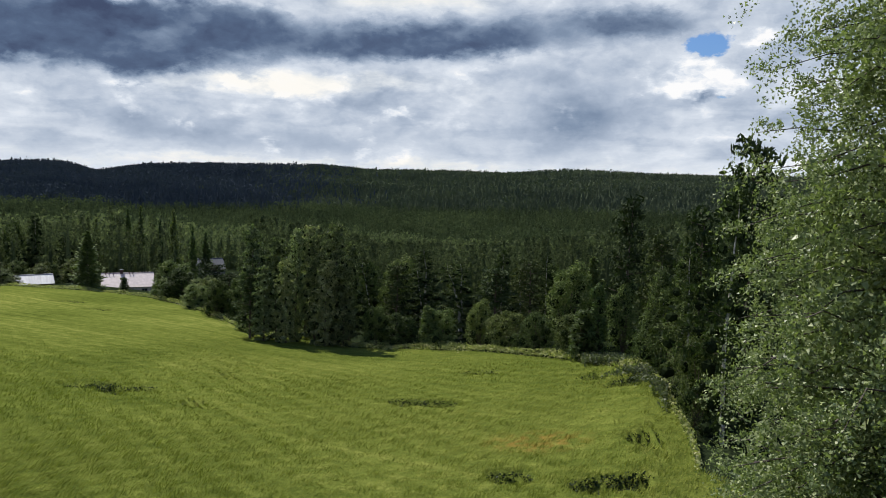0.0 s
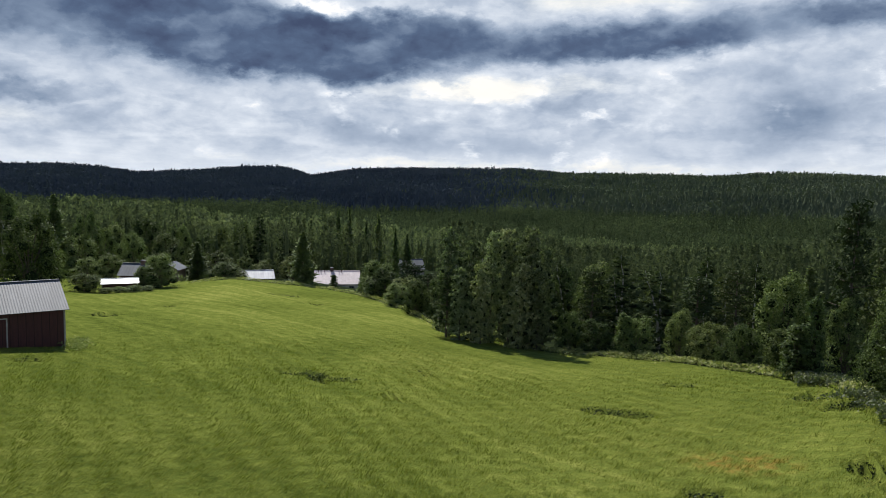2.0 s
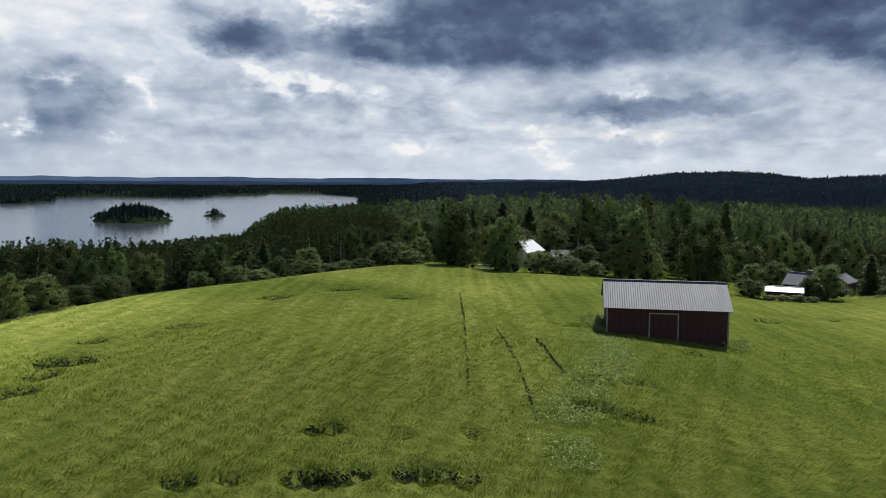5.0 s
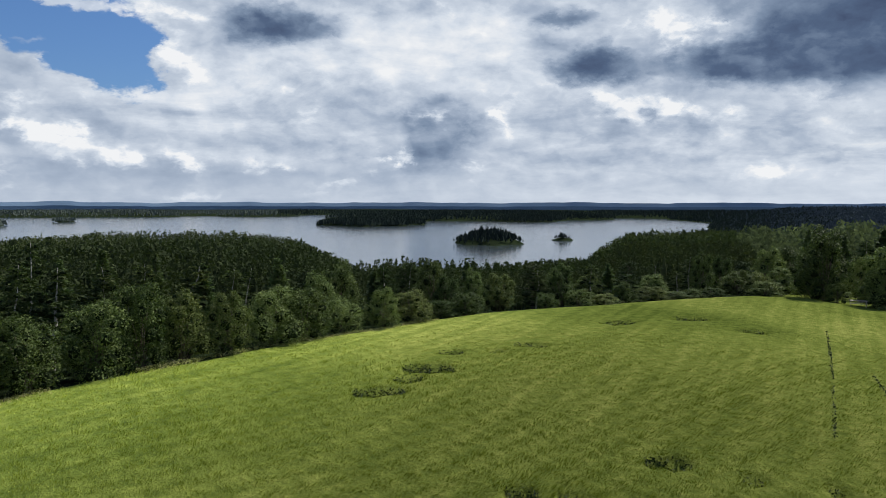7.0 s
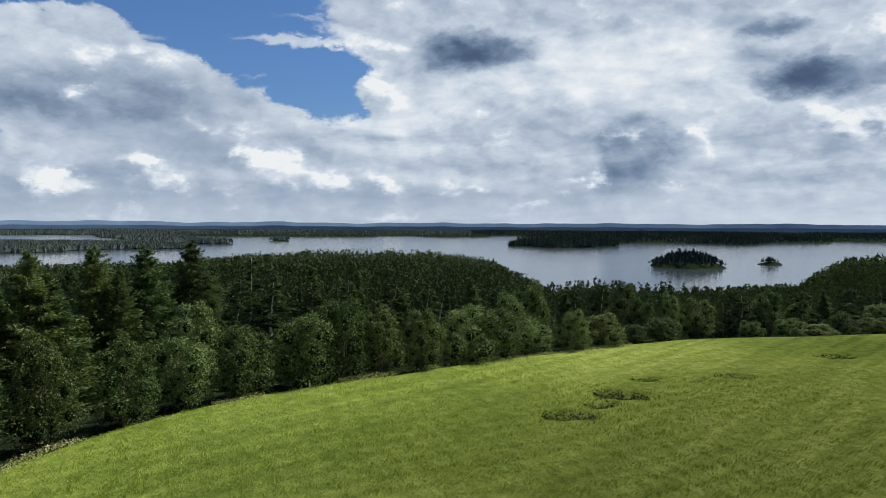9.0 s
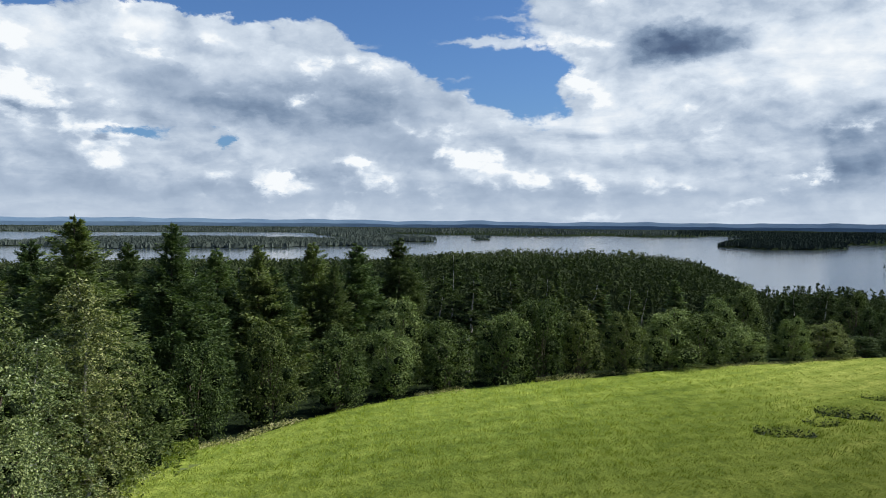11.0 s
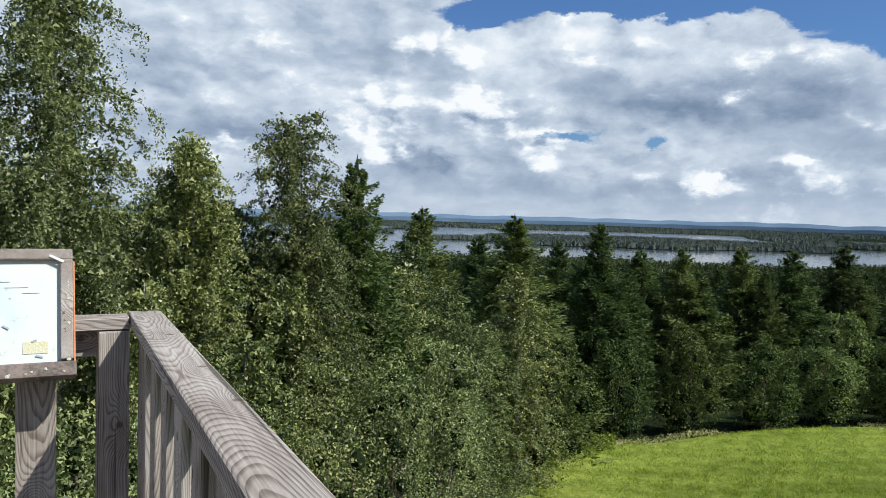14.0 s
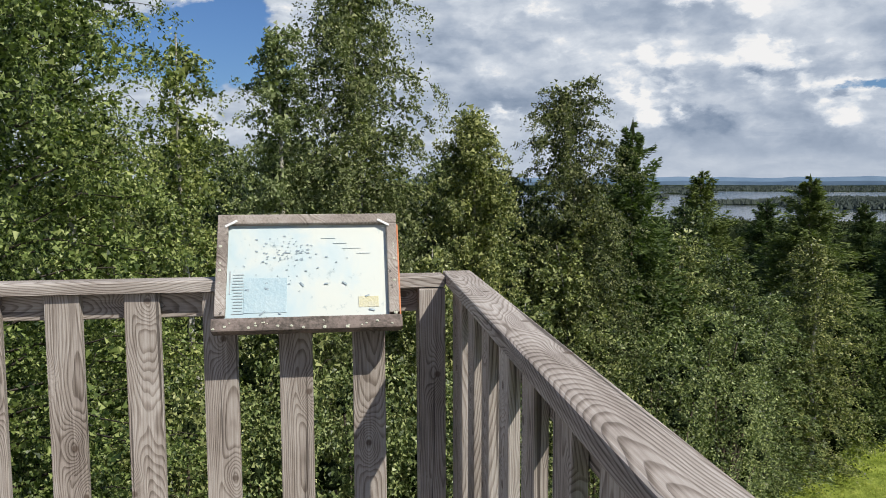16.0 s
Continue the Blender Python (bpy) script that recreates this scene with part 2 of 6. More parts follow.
def foliage(name, dark, mid, light, rough=0.5, through_amount=0.3, spread=0.5, size=0.9, gloss=0.18, tint=None, glow=(1.1, 1.35, 0.5, 1.0)):
    """Leaves: colour varies from leaf to leaf and from tree to tree; some light comes through."""
    m, gr, bsdf, out = material(name)
    info = gr.t.nodes.new("ShaderNodeObjectInfo").outputs["Random"]
    geo = gr.t.nodes.new("ShaderNodeNewGeometry").outputs["Random Per Island"]
    patch = gr.noise(place(gr), size, 3).outputs[0]
    t = gr.math("MULTIPLY_ADD", gr.math("SUBTRACT", info, 0.5), 0.42, gr.math("MULTIPLY_ADD", geo, spread, gr.math("MULTIPLY", patch, 1.0 - spread)))
    col = gr.ramp(t, [(0.1, dark), (0.5, mid), (0.92, light)])
    if tint:
        col = tint(gr, col)
    else:
        olive = gr.math("FRACT", gr.math("MULTIPLY", info, 7.31))
        col = gr.mix(gr.math("POWER", olive, 2.0), col, gr.mix(1.0, col, (1.12, 0.99, 0.95, 1.0), "MULTIPLY"))
    gr.put(bsdf.inputs["Base Color"], col)
    bsdf.inputs["Roughness"].default_value = rough
    bsdf.inputs["Specular IOR Level"].default_value = gloss
    tr = gr.t.nodes.new("ShaderNodeBsdfTranslucent")
    gr.put(tr.inputs["Color"], gr.mix(1.0, col, glow, "MULTIPLY"))
    mx = gr.t.nodes.new("ShaderNodeMixShader")
    mx.inputs[0].default_value = through_amount
    gr.t.links.new(bsdf.outputs[0], mx.inputs[1])
    gr.t.links.new(tr.outputs[0], mx.inputs[2])
    gr.t.links.new(mx.outputs[0], out.inputs["Surface"])
    return m


M_BIRCH_LEAF = foliage("birch_leaf", (0.021, 0.037, 0.013), (0.122, 0.164, 0.055), (0.365, 0.415, 0.170), 0.42, 0.20, spread=0.8, gloss=0.3)
# M_BIRCH_LEAF brightened: sun on three birches by the tower put into the colour
M_LIGHT_LEAF = foliage("sunlit_birch_leaf", (0.028, 0.050, 0.015), (0.165, 0.220, 0.062), (0.43, 0.48, 0.18), 0.42, 0.25, spread=0.8, gloss=0.3)
M_GREY_LEAF = foliage("grey_birch_leaf", (0.034, 0.050, 0.022), (0.145, 0.182, 0.078), (0.34, 0.38, 0.185), 0.42, 0.24, spread=0.75, gloss=0.22)
M_FAR_BIRCH_LEAF = foliage("distant_birch_leaf", (0.026, 0.041, 0.016), (0.053, 0.075, 0.028), (0.105, 0.128, 0.048), 0.6, 0.22, gloss=0.05)
M_BUSH_LEAF = foliage("bush_leaf", (0.020, 0.034, 0.011), (0.092, 0.128, 0.041), (0.245, 0.295, 0.102), 0.55, 0.16, spread=0.55, gloss=0.06)
M_WILLOW_LEAF = foliage("willow_leaf", (0.048, 0.066, 0.033), (0.172, 0.216, 0.110), (0.40, 0.44, 0.25), 0.5, 0.26, spread=0.7, gloss=0.14)
M_SPRUCE = foliage("spruce_needles", (0.028, 0.048, 0.020), (0.088, 0.128, 0.047), (0.185, 0.238, 0.084), 0.6, 0.23, gloss=0.1)
M_PINE = foliage("pine_needles", (0.022, 0.034, 0.016), (0.038, 0.056, 0.024), (0.065, 0.085, 0.034), 0.7, 0.10, gloss=0.04)
M_WOODS = foliage("near_woods", (0.036, 0.051, 0.026), (0.102, 0.130, 0.061), (0.210, 0.242, 0.106), 0.9, 0.26, spread=0.4, size=0.012, gloss=0.0, glow=(1.0, 1.12, 0.85, 1.0))
# darker copy of M_WOODS: the lakeside's shade put into the colour
M_LAKE_WOODS = foliage("shaded_lake_woods", (0.018, 0.027, 0.014), (0.044, 0.060, 0.029), (0.092, 0.115, 0.051), 0.9, 0.15, spread=0.4, size=0.012, gloss=0.0)
# the blue of distance haze is put into this base colour
M_FAR_WOODS = foliage("hazed_far_woods", (0.040, 0.053, 0.066), (0.066, 0.083, 0.096), (0.100, 0.122, 0.124), 0.95, 0.04, spread=0.05, size=0.004, gloss=0.0)
# hill forest again, greener: sunlight on the right-hand ridge put into the colour
M_RIDGE_WOODS = foliage("ridge_woods", (0.045, 0.060, 0.042), (0.085, 0.108, 0.068), (0.150, 0.178, 0.100), 0.95, 0.10, spread=0.10, size=0.006, gloss=0.0)
M_ISLE_WOODS = foliage("island_woods", (0.020, 0.030, 0.026), (0.034, 0.047, 0.040), (0.054, 0.070, 0.054), 0.95, 0.05, spread=0.12, size=0.01, gloss=0.0)
# paler copy of M_FAR_WOODS: front light and distance haze put into the colour
M_FAR_SHORE = foliage("hazed_shore_woods", (0.050, 0.072, 0.070), (0.075, 0.103, 0.094), (0.108, 0.138, 0.114), 0.95, 0.10, spread=0.12, size=0.004, gloss=0.0)

M_BIRCH_BARK, _g, _b, _o = material("birch_bark")
_p = place(_g)
_t = _g.noise(_g.vec("MULTIPLY", _p, (1, 1, 7)), 2.6, 5, 0.7).outputs[0]
_g.put(_b.inputs["Base Color"], _g.ramp(_t, [(0.38, (0.05, 0.045, 0.04)), (0.46, (0.45, 0.42, 0.37)), (0.7, (0.62, 0.59, 0.54))]))
_b.inputs["Roughness"].default_value = 0.7
bump(_g, _b, _t, 0.5, 0.02)
M_TWIG = plain("birch_twig", (0.035, 0.026, 0.022), (0.075, 0.058, 0.048), 6, 0.85)
# near-black colour of the crown hearts: the shade between leaves, painted
M_CROWN_SHADE = plain("crown_inner_shade", (0.012, 0.018, 0.008), (0.024, 0.034, 0.014), 3, 0.95, 0, 0.5, 0.1)
M_CROWN_SHADE.node_tree.nodes["Principled BSDF"].inputs["Specular IOR Level"].default_value = 0.0
M_BARK = plain("spruce_bark", (0.06, 0.045, 0.035), (0.14, 0.105, 0.08), 3, 0.9, 0, 0.6, 0.03, (1, 1, 0.4))

# the crop on the field, in drifts and drilled rows, broad light and shade painted in


def shade_and_dryness(gr, colour):
    """Puts shade before the barn and sunlight along the lakeside into the crop's colour; adds a dry patch."""
    p = gr.vec("MULTIPLY", place(gr), (1, 1, 0))
    field_shade = gr.math("SUBTRACT", 1.0, gr.step(gr.vec("LENGTH", gr.vec("SUBTRACT", p, (-35.0, 14.0, 0.0))), 4.0, 40.0))
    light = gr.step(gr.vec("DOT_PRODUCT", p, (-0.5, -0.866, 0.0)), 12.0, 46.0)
    k = gr.math("MULTIPLY_ADD", light, 1.1, gr.math("MULTIPLY_ADD", field_shade, -0.22, 0.95))
    dry = gr.math("SUBTRACT", 1.0, gr.step(gr.vec("LENGTH", gr.vec("MULTIPLY", gr.vec("SUBTRACT", p, (7.9, 37.1, 0.0)), (0.7, 1.0, 0.0))), 0.6, 2.6))
    speck = gr.step(gr.noise(p, 1.6, 4, 0.65).outputs[0], 0.42, 0.62)
    colour = gr.mix(gr.math("MULTIPLY", gr.math("MULTIPLY", dry, speck), 0.75), colour, (0.30, 0.185, 0.045, 1.0))
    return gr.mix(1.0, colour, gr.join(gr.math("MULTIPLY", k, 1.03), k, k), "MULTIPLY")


M_FIELD, _g, _b, _o = material("crop_field")
_p = place(_g)
_drift = _g.noise(_g.vec("MULTIPLY", _p, (1, 1, 0)), 0.035, 5, 0.55, 0.6).outputs[0]
_tuft = _g.noise(_p, 1.3, 6, 0.65).outputs[0]
_fine = _g.noise(_g.vec("MULTIPLY", _p, (1, 1, 0.5)), 7.0, 4, 0.7).outputs[0]
_along = _g.vec("DOT_PRODUCT", _p, (-0.839, 0.545, 0.0))
_across = _g.vec("DOT_PRODUCT", _p, (0.545, 0.839, 0.0))
_rows = _g.noise(_g.join(_g.math("MULTIPLY", _across, 0.9), _g.math("MULTIPLY", _along, 0.035), 0.0), 1.0, 3, 0.6).outputs[0]
_t = _g.math("MULTIPLY_ADD", _tuft, 0.42, _g.math("MULTIPLY_ADD", _fine, 0.26, _g.math("MULTIPLY_ADD", _rows, 0.28, _g.math("MULTIPLY_ADD", _drift, 0.48, 0.04))))
_c = shade_and_dryness(_g, _g.ramp(_t, [(0.52, (0.026, 0.040, 0.008)), (0.66, (0.080, 0.110, 0.019)), (0.80, (0.152, 0.186, 0.036)), (0.93, (0.265, 0.285, 0.070))]))
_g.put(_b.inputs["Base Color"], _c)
_b.inputs["Roughness"].default_value = 0.75
_b.inputs["Specular IOR Level"].default_value = 0.0
bump(_g, _b, _g.math("MULTIPLY_ADD", _fine, 0.35, _tuft), 0.9, 0.35)
M_CROP = foliage("crop_blades", (0.090, 0.116, 0.020), (0.165, 0.196, 0.035), (0.34, 0.355, 0.090), 0.8, 0.22, spread=0.42, size=1.5, gloss=0.0, tint=shade_and_dryness)
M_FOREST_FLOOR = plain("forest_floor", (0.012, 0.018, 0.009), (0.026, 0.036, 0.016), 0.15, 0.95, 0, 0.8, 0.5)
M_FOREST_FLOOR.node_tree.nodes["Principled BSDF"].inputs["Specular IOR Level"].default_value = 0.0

M_WATER, _g, _b, _o = material("lake_water")
_b.inputs["Base Color"].default_value = (0.05, 0.065, 0.075, 1)
_b.inputs["Roughness"].default_value = 0.10
_b.inputs["IOR"].default_value = 1.33
_p = _g.vec("MULTIPLY", place(_g), (1, 1, 0))
_w = _g.noise(_g.vec("MULTIPLY", _p, (0.5, 1.0, 0.0)), 0.12, 6, 0.65).outputs[0]
bump(_g, _b, _w, 0.09, 2.0)

# wooded hills whose pale blue is distance haze painted as base colour
M_FAR, _g, _b, _o = material("hazed_far_hills")
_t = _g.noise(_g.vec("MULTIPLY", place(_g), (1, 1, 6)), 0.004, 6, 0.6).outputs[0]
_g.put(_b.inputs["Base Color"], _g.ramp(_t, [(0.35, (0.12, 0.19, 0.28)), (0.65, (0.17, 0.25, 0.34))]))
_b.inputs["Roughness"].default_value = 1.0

# ------------------------------------------------------------------ the lie of the land
# The field's rim round the tower: turn to the left (degrees), distance, height.
RIM = [(-110, 9, -1.0), (-60, 20, -0.6), (-35, 27, -0.2), (-24, 34, -0.3), (-20, 52, -0.4), (-15, 60, -2.0), (-7.5, 70, -3.8), (2, 75, -4.8), (10, 85, -5.1)]
RIM += [(13.6, 105, -5.8), (17, 125, -6.9), (20, 135, -7.2), (26, 140, -6.2), (30, 125, -5.2), (33, 114, -4.5), (36, 106, -3.5), (46, 105, -1.2), (54, 105, -0.7)]
RIM += [(58, 110, -0.3), (61.5, 105, 0.2), (72, 90, 0.15), (80.5, 80, 0.4), (88.5, 70, 0.3), (101, 58, 0.4), (112.5, 52, 0.3), (120, 48, 0.1)]
RIM += [(128, 43, -0.2), (133.7, 40, 0.1), (138.7, 33.5, 0.05), (142, 30, 0.1), (150, 22, 0.0), (165, 13, -0.4), (200, 10, -0.8), (250, 9, -1.0)]
RIM_A, RIM_R, RIM_Z = (np.array(c, float) for c in zip(*RIM))
LAKE = -50.0
TREE = 14.0                            # height of the far woods

# Skyline of the wooded hills: turn, degrees above eye level.
SKYLINE = [(-110, 0.7), (-40, 0.8), (-21, 0.9), (-13.4, 1.05), (-9, 0.7), (-5, 0.8), (1.3, 0.8), (4.9, 1.05), (12.5, 1.05), (17, 0.85), (20.2, 0.32)]
SKYLINE += [(21.5, 0.75), (23, 0.95), (25, 0.85), (28, 0.5), (32.4, 0.2), (34.5, 0.55), (37, 0.72), (42.4, 0.55), (45, 0.3), (47, 0.1), (51, 0.0), (61, -0.1), (70, -0.3), (250, -0.3)]
SKY_A, SKY_E = (np.array(c, float) for c in zip(*SKYLINE))

STATIONS = np.array([200.0, 400.0, 700.0, 1000.0, 1500.0, 2500.0, 3500.0, 4950.0])
PROFILES = []


def profile(turn, *heights):
    PROFILES.append((turn, heights))


def ridge(turn, near, mid, valley, foot):
    """A wooded hill beyond a valley, as high as its skyline."""
    top = EYE + 2500 * math.tan(radians(float(np.interp(turn, SKY_A, SKY_E)))) - TREE
    profile(turn, near, mid, valley, foot, foot + (top - foot) * 0.42, top, top - 6, min(top, 10) - 14)


ridge(-110, -10, -22, -36, -34)
ridge(-30, -14, -28, -42, -34)
for _a in (-21, -13.4, -9, -5, 1.3):
    ridge(_a, -17, -34, -47, -40)
for _a in (4.9, 12.5, 17):
    ridge(_a, -16, -32, -45, -40)
for _a in (20.2, 21.5, 23, 25, 28):
    ridge(_a, -14, -28, -40, -36)
for _a in (32.4, 34.5, 37, 42.4):
    ridge(_a, -10, -23, -36, -34)
profile(47, -8, -20, -32, -34, -26, -2, -6, -22)
profile(52, -8, -20, -30, -34, -30, -16, -10, -22)
profile(58, -9, -22, -30, -34, -34, -28, -14, -24)
profile(63, -10, -24, -28, -36, -41, -50, -30, -24)
profile(66, -10, -25, -28, -40, -58, -58, -40, -26)
profile(70, -12, -26, -29, -46, -60, -60, -56, -26)
profile(73, -14, -34, -50, -60, -60, -60, -58, -26)
profile(78, -16, -38, -54, -60, -60, -60, -60, -26)
profile(90.5, -17, -38, -54, -60, -60, -60, -60, -26)
profile(92.5, -16, -34, -42, -60, -60, -60, -60, -26)
profile(95, -15, -30, -33, -56, -60, -60, -60, -26)
profile(99, -15, -28, -29, -52, -60, -60, -60, -26)
profile(107, -15, -28, -28, -50, -60, -60, -60, -26)
profile(113, -15, -29, -31, -52, -60, -60, -60, -26)
profile(118, -15, -30, -37, -54, -60, -60, -60, -26)
profile(145, -15, -30, -38, -54, -60, -60, -60, -26)
profile(170, -12, -26, -38, -54, -60, -60, -60, -26)
profile(250, -10, -22, -36, -34, -10, 20, 14, -4)
PRO_A = np.array([p[0] for p in PROFILES], float)
PRO_Z = np.array([p[1] for p in PROFILES], float)

# Islands and far shores: turn, distance, half width in degrees, half depth, height of the ground above the lake
ISLANDS = [(80.2, 1190, 2.75, 70, 5), (74.7, 1300, 0.85, 16, 1), (89.2, 2260, 4.1, 200, 9), (131, 2040, 13.4, 340, 1.0), (115.0, 2380, 1.3, 90, 3), (110.3, 2720, 0.75, 60, 2)]
ISLANDS += [(82, 3250, 10.2, 620, 20), (108.5, 3900, 7.6, 380, 17), (64, 3700, 6.5, 520, 20), (69.3, 3450, 1.0, 90, 9), (97.5, 3900, 3.2, 330, 12)]
ISLANDS += [(120.5, 3650, 2.2, 600, 4), (118.2, 2750, 2.4, 260, 1.5), (146.8, 3300, 1.7, 170, 2), (150.5, 2500, 2.0, 90, 2)]


# Gaps in the crop, where it lies flat or never came up: turn, distance, half width across, half depth.
GAPS = [(66.8, 36.0, 1.0, 0.8), (61.0, 35.0, 0.4, 0.6), (55.6, 35.2, 0.7, 0.4), (67.6, 30.0, 1.2, 0.9), (64.2, 30.0, 0.5, 0.6), (59.4, 30.2, 1.1, 0.8), (56.0, 29.8, 0.6, 0.6)]
GAPS += [(77.6, 30.6, 0.6, 0.6), (73.6, 30.4, 0.5, 0.5), (88.6, 47.0, 1.5, 0.9), (86.3, 50.4, 0.9, 0.9), (84.7, 53.5, 1.6, 1.3), (83.1, 59.3, 0.9, 0.6), (79.5, 59.9, 0.6, 0.5)]
GAPS += [(77.1, 62.8, 1.3, 0.7), (70.7, 77.0, 1.4, 1.1), (65.4, 81.5, 1.5, 1.2), (61.3, 75.7, 1.0, 0.9), (46.5, 40.7, 1.2, 0.8), (42.9, 40.0, 0.9, 0.6), (46.3, 46.9, 1.0, 0.6)]
GAPS += [(43.1, 47.5, 0.9, 0.6), (39.2, 60.1, 0.9, 0.7), (18.6, 51.0, 1.6, 0.7), (21.2, 52.4, 1.7, 0.7), (13.8, 46.4, 0.6, 0.5), (-2.1, 47.3, 1.3, 0.7), (-4.4, 47.0, 1.2, 0.8)]
GAPS += [(11.4, 56.2, 0.6, 0.5), (-9.9, 32.6, 0.9, 0.7), (-16.8, 31.7, 1.1, 0.8), (-19.3, 31.7, 0.9, 0.8), (-16.5, 53.4, 1.2, 0.8), (-18.6, 50.1, 1.2, 0.9), (-20.0, 37.8, 0.8, 1.0)]
GAPS += [(22.0, 112.0, 1.8, 1.3), (20.0, 102.0, 1.7, 1.1), (34.5, 86.0, 1.2, 1.4), (30.0, 94.0, 1.0, 1.0), (-7.5, 58.2, 1.3, 0.6), (25.3, 53.3, 0.8, 0.4), (48.2, 65.8, 0.9, 0.6)]
TRAMLINES = [(55.9, 43.0, 56.6, 80.0), (50.6, 37.0, 53.8, 62.0), (48.5, 47.0, 50.8, 58.0)]     # drilling misses: turn and distance of both ends


def hollow(a, r):
    """How much of the crop is missing, 0 to 1."""
    x, y = -np.sin(np.radians(a)) * r, np.cos(np.radians(a)) * r
    d = np.zeros_like(np.asarray(r, float))
    for ga, gr, hw, hd in GAPS:
        across = np.radians(a - ga) * gr
        q = (across / hw) ** 2 + ((r - gr) / hd) ** 2
        q = q * (1 + 0.45 * wave(x, y, 0.55, ga))
        d = np.maximum(d, np.clip(1.5 - q, 0, 1))
    return d


def missed(a, r):
    """Where the seed drill left a bare line."""
    x, y = -np.sin(np.radians(a)) * r, np.cos(np.radians(a)) * r
    bare = np.zeros(np.shape(r), bool)
    for a0, r0, a1, r1 in TRAMLINES:
        bare |= (np.abs(np.radians(a - a0 - (a1 - a0) * (r - r0) / (r1 - r0)) * r) < 0.11) & (r > r0) & (r < r1) & (wave(x, y, 1.3, a0) > -0.7)
    return bare


def rim_r(a):
    return np.interp(a, RIM_A, RIM_R)


def wave(x, y, s, k=0.0):
    """Smooth, irregular swell between about -1 and 1."""
    x, y = x / s, y / s
    return (np.sin(1.0 * x + 0.7 * y + k) + np.sin(-0.6 * x + 1.3 * y + 1.7 + 2 * k) * 0.8 + np.sin(1.9 * x - 1.1 * y + 0.4 + k) * 0.5
            + np.sin(2.7 * x + 2.3 * y + 2.2 - k) * 0.35) / 2.65


def ground(a, r):
    """Height of the ground at a turn (degrees, to the left) and a distance."""
    a, r = np.asarray(a, float), np.asarray(r, float)
    a, r = np.broadcast_arrays(a, r)
    x, y = -np.sin(np.radians(a)) * r, np.cos(np.radians(a)) * r
    re, ze = np.interp(a, RIM_A, RIM_R), np.interp(a, RIM_A, RIM_Z)
    inside = ze * np.clip(r / re, 0, 1) ** 1.6
    cols = [ze] + [np.interp(a, PRO_A, PRO_Z[:, i]) for i in range(len(STATIONS))]
    edges = [re] + [np.full_like(r, s) for s in STATIONS]
    out = np.full_like(r, 0.0)
    for i in range(len(STATIONS)):
        lo, hi = edges[i], edges[i + 1]
        t = np.clip((r - lo) / (hi - lo), 0, 1)
        if i > 0:
            t = t * t * (3 - 2 * t) * 0.5 + t * 0.5
        seg = cols[i] + (cols[i + 1] - cols[i]) * t
        out = np.where(r >= lo, seg, out)
    out = out + wave(x, y, 70.0) * np.clip((r - re - 30) / 200, 0, 1) * 1.6 + wave(x, y, 260.0, 1.0) * np.clip((r - 500) / 800, 0, 1) * 4.0
    far_isle = np.full_like(r, -60.0)
    for ia, ir, ha, hr, top in ISLANDS:
        u, v = (a - ia) / ha, (r - ir) / hr
        d = np.sqrt(u * u + v * v) * (1 + 0.16 * wave(a * 900, r, 900.0 * ha / 3.0, ia) + 0.10 * np.sin(7 * np.arctan2(v, u) + ia))
        h = np.where(d < 1, LAKE - 0.5 + (top + 5) * np.clip((1 - d) / 0.5, 0, 1) ** 0.42, -60.0)
        far_isle = np.maximum(far_isle, h)
    out = np.maximum(out, far_isle)
    field = inside + wave(x, y, 9.0) * 0.10 + wave(x, y, 31.0, 2.0) * 0.22 * np.clip(r / 30, 0, 1) - 0.75 * hollow(a, r)
    return np.where(r < re, field, out)


def spot(a, r):
    """The point of the ground at a turn and a distance."""
    return Vector((-math.sin(radians(a)) * r, math.cos(radians(a)) * r, float(ground(a, r))))


def mesh_of(name, verts, faces, mats, index=None, smooth=False):
    me = bpy.data.meshes.new(name)
    me.from_pydata(verts.tolist() if isinstance(verts, np.ndarray) else verts, [], faces.tolist() if isinstance(faces, np.ndarray) else faces)
    for m in mats:
        me.materials.append(m)
    if index is not None:
        me.polygons.foreach_set("material_index", np.asarray(index, np.int32))
    if smooth:
        me.polygons.foreach_set("use_smooth", np.ones(len(me.polygons), bool))
    me.update()
    return me


RINGS = np.concatenate([np.geomspace(200, 950, 30)[1:], np.arange(970, 2700, 28), np.linspace(2720, 4950, 26)])


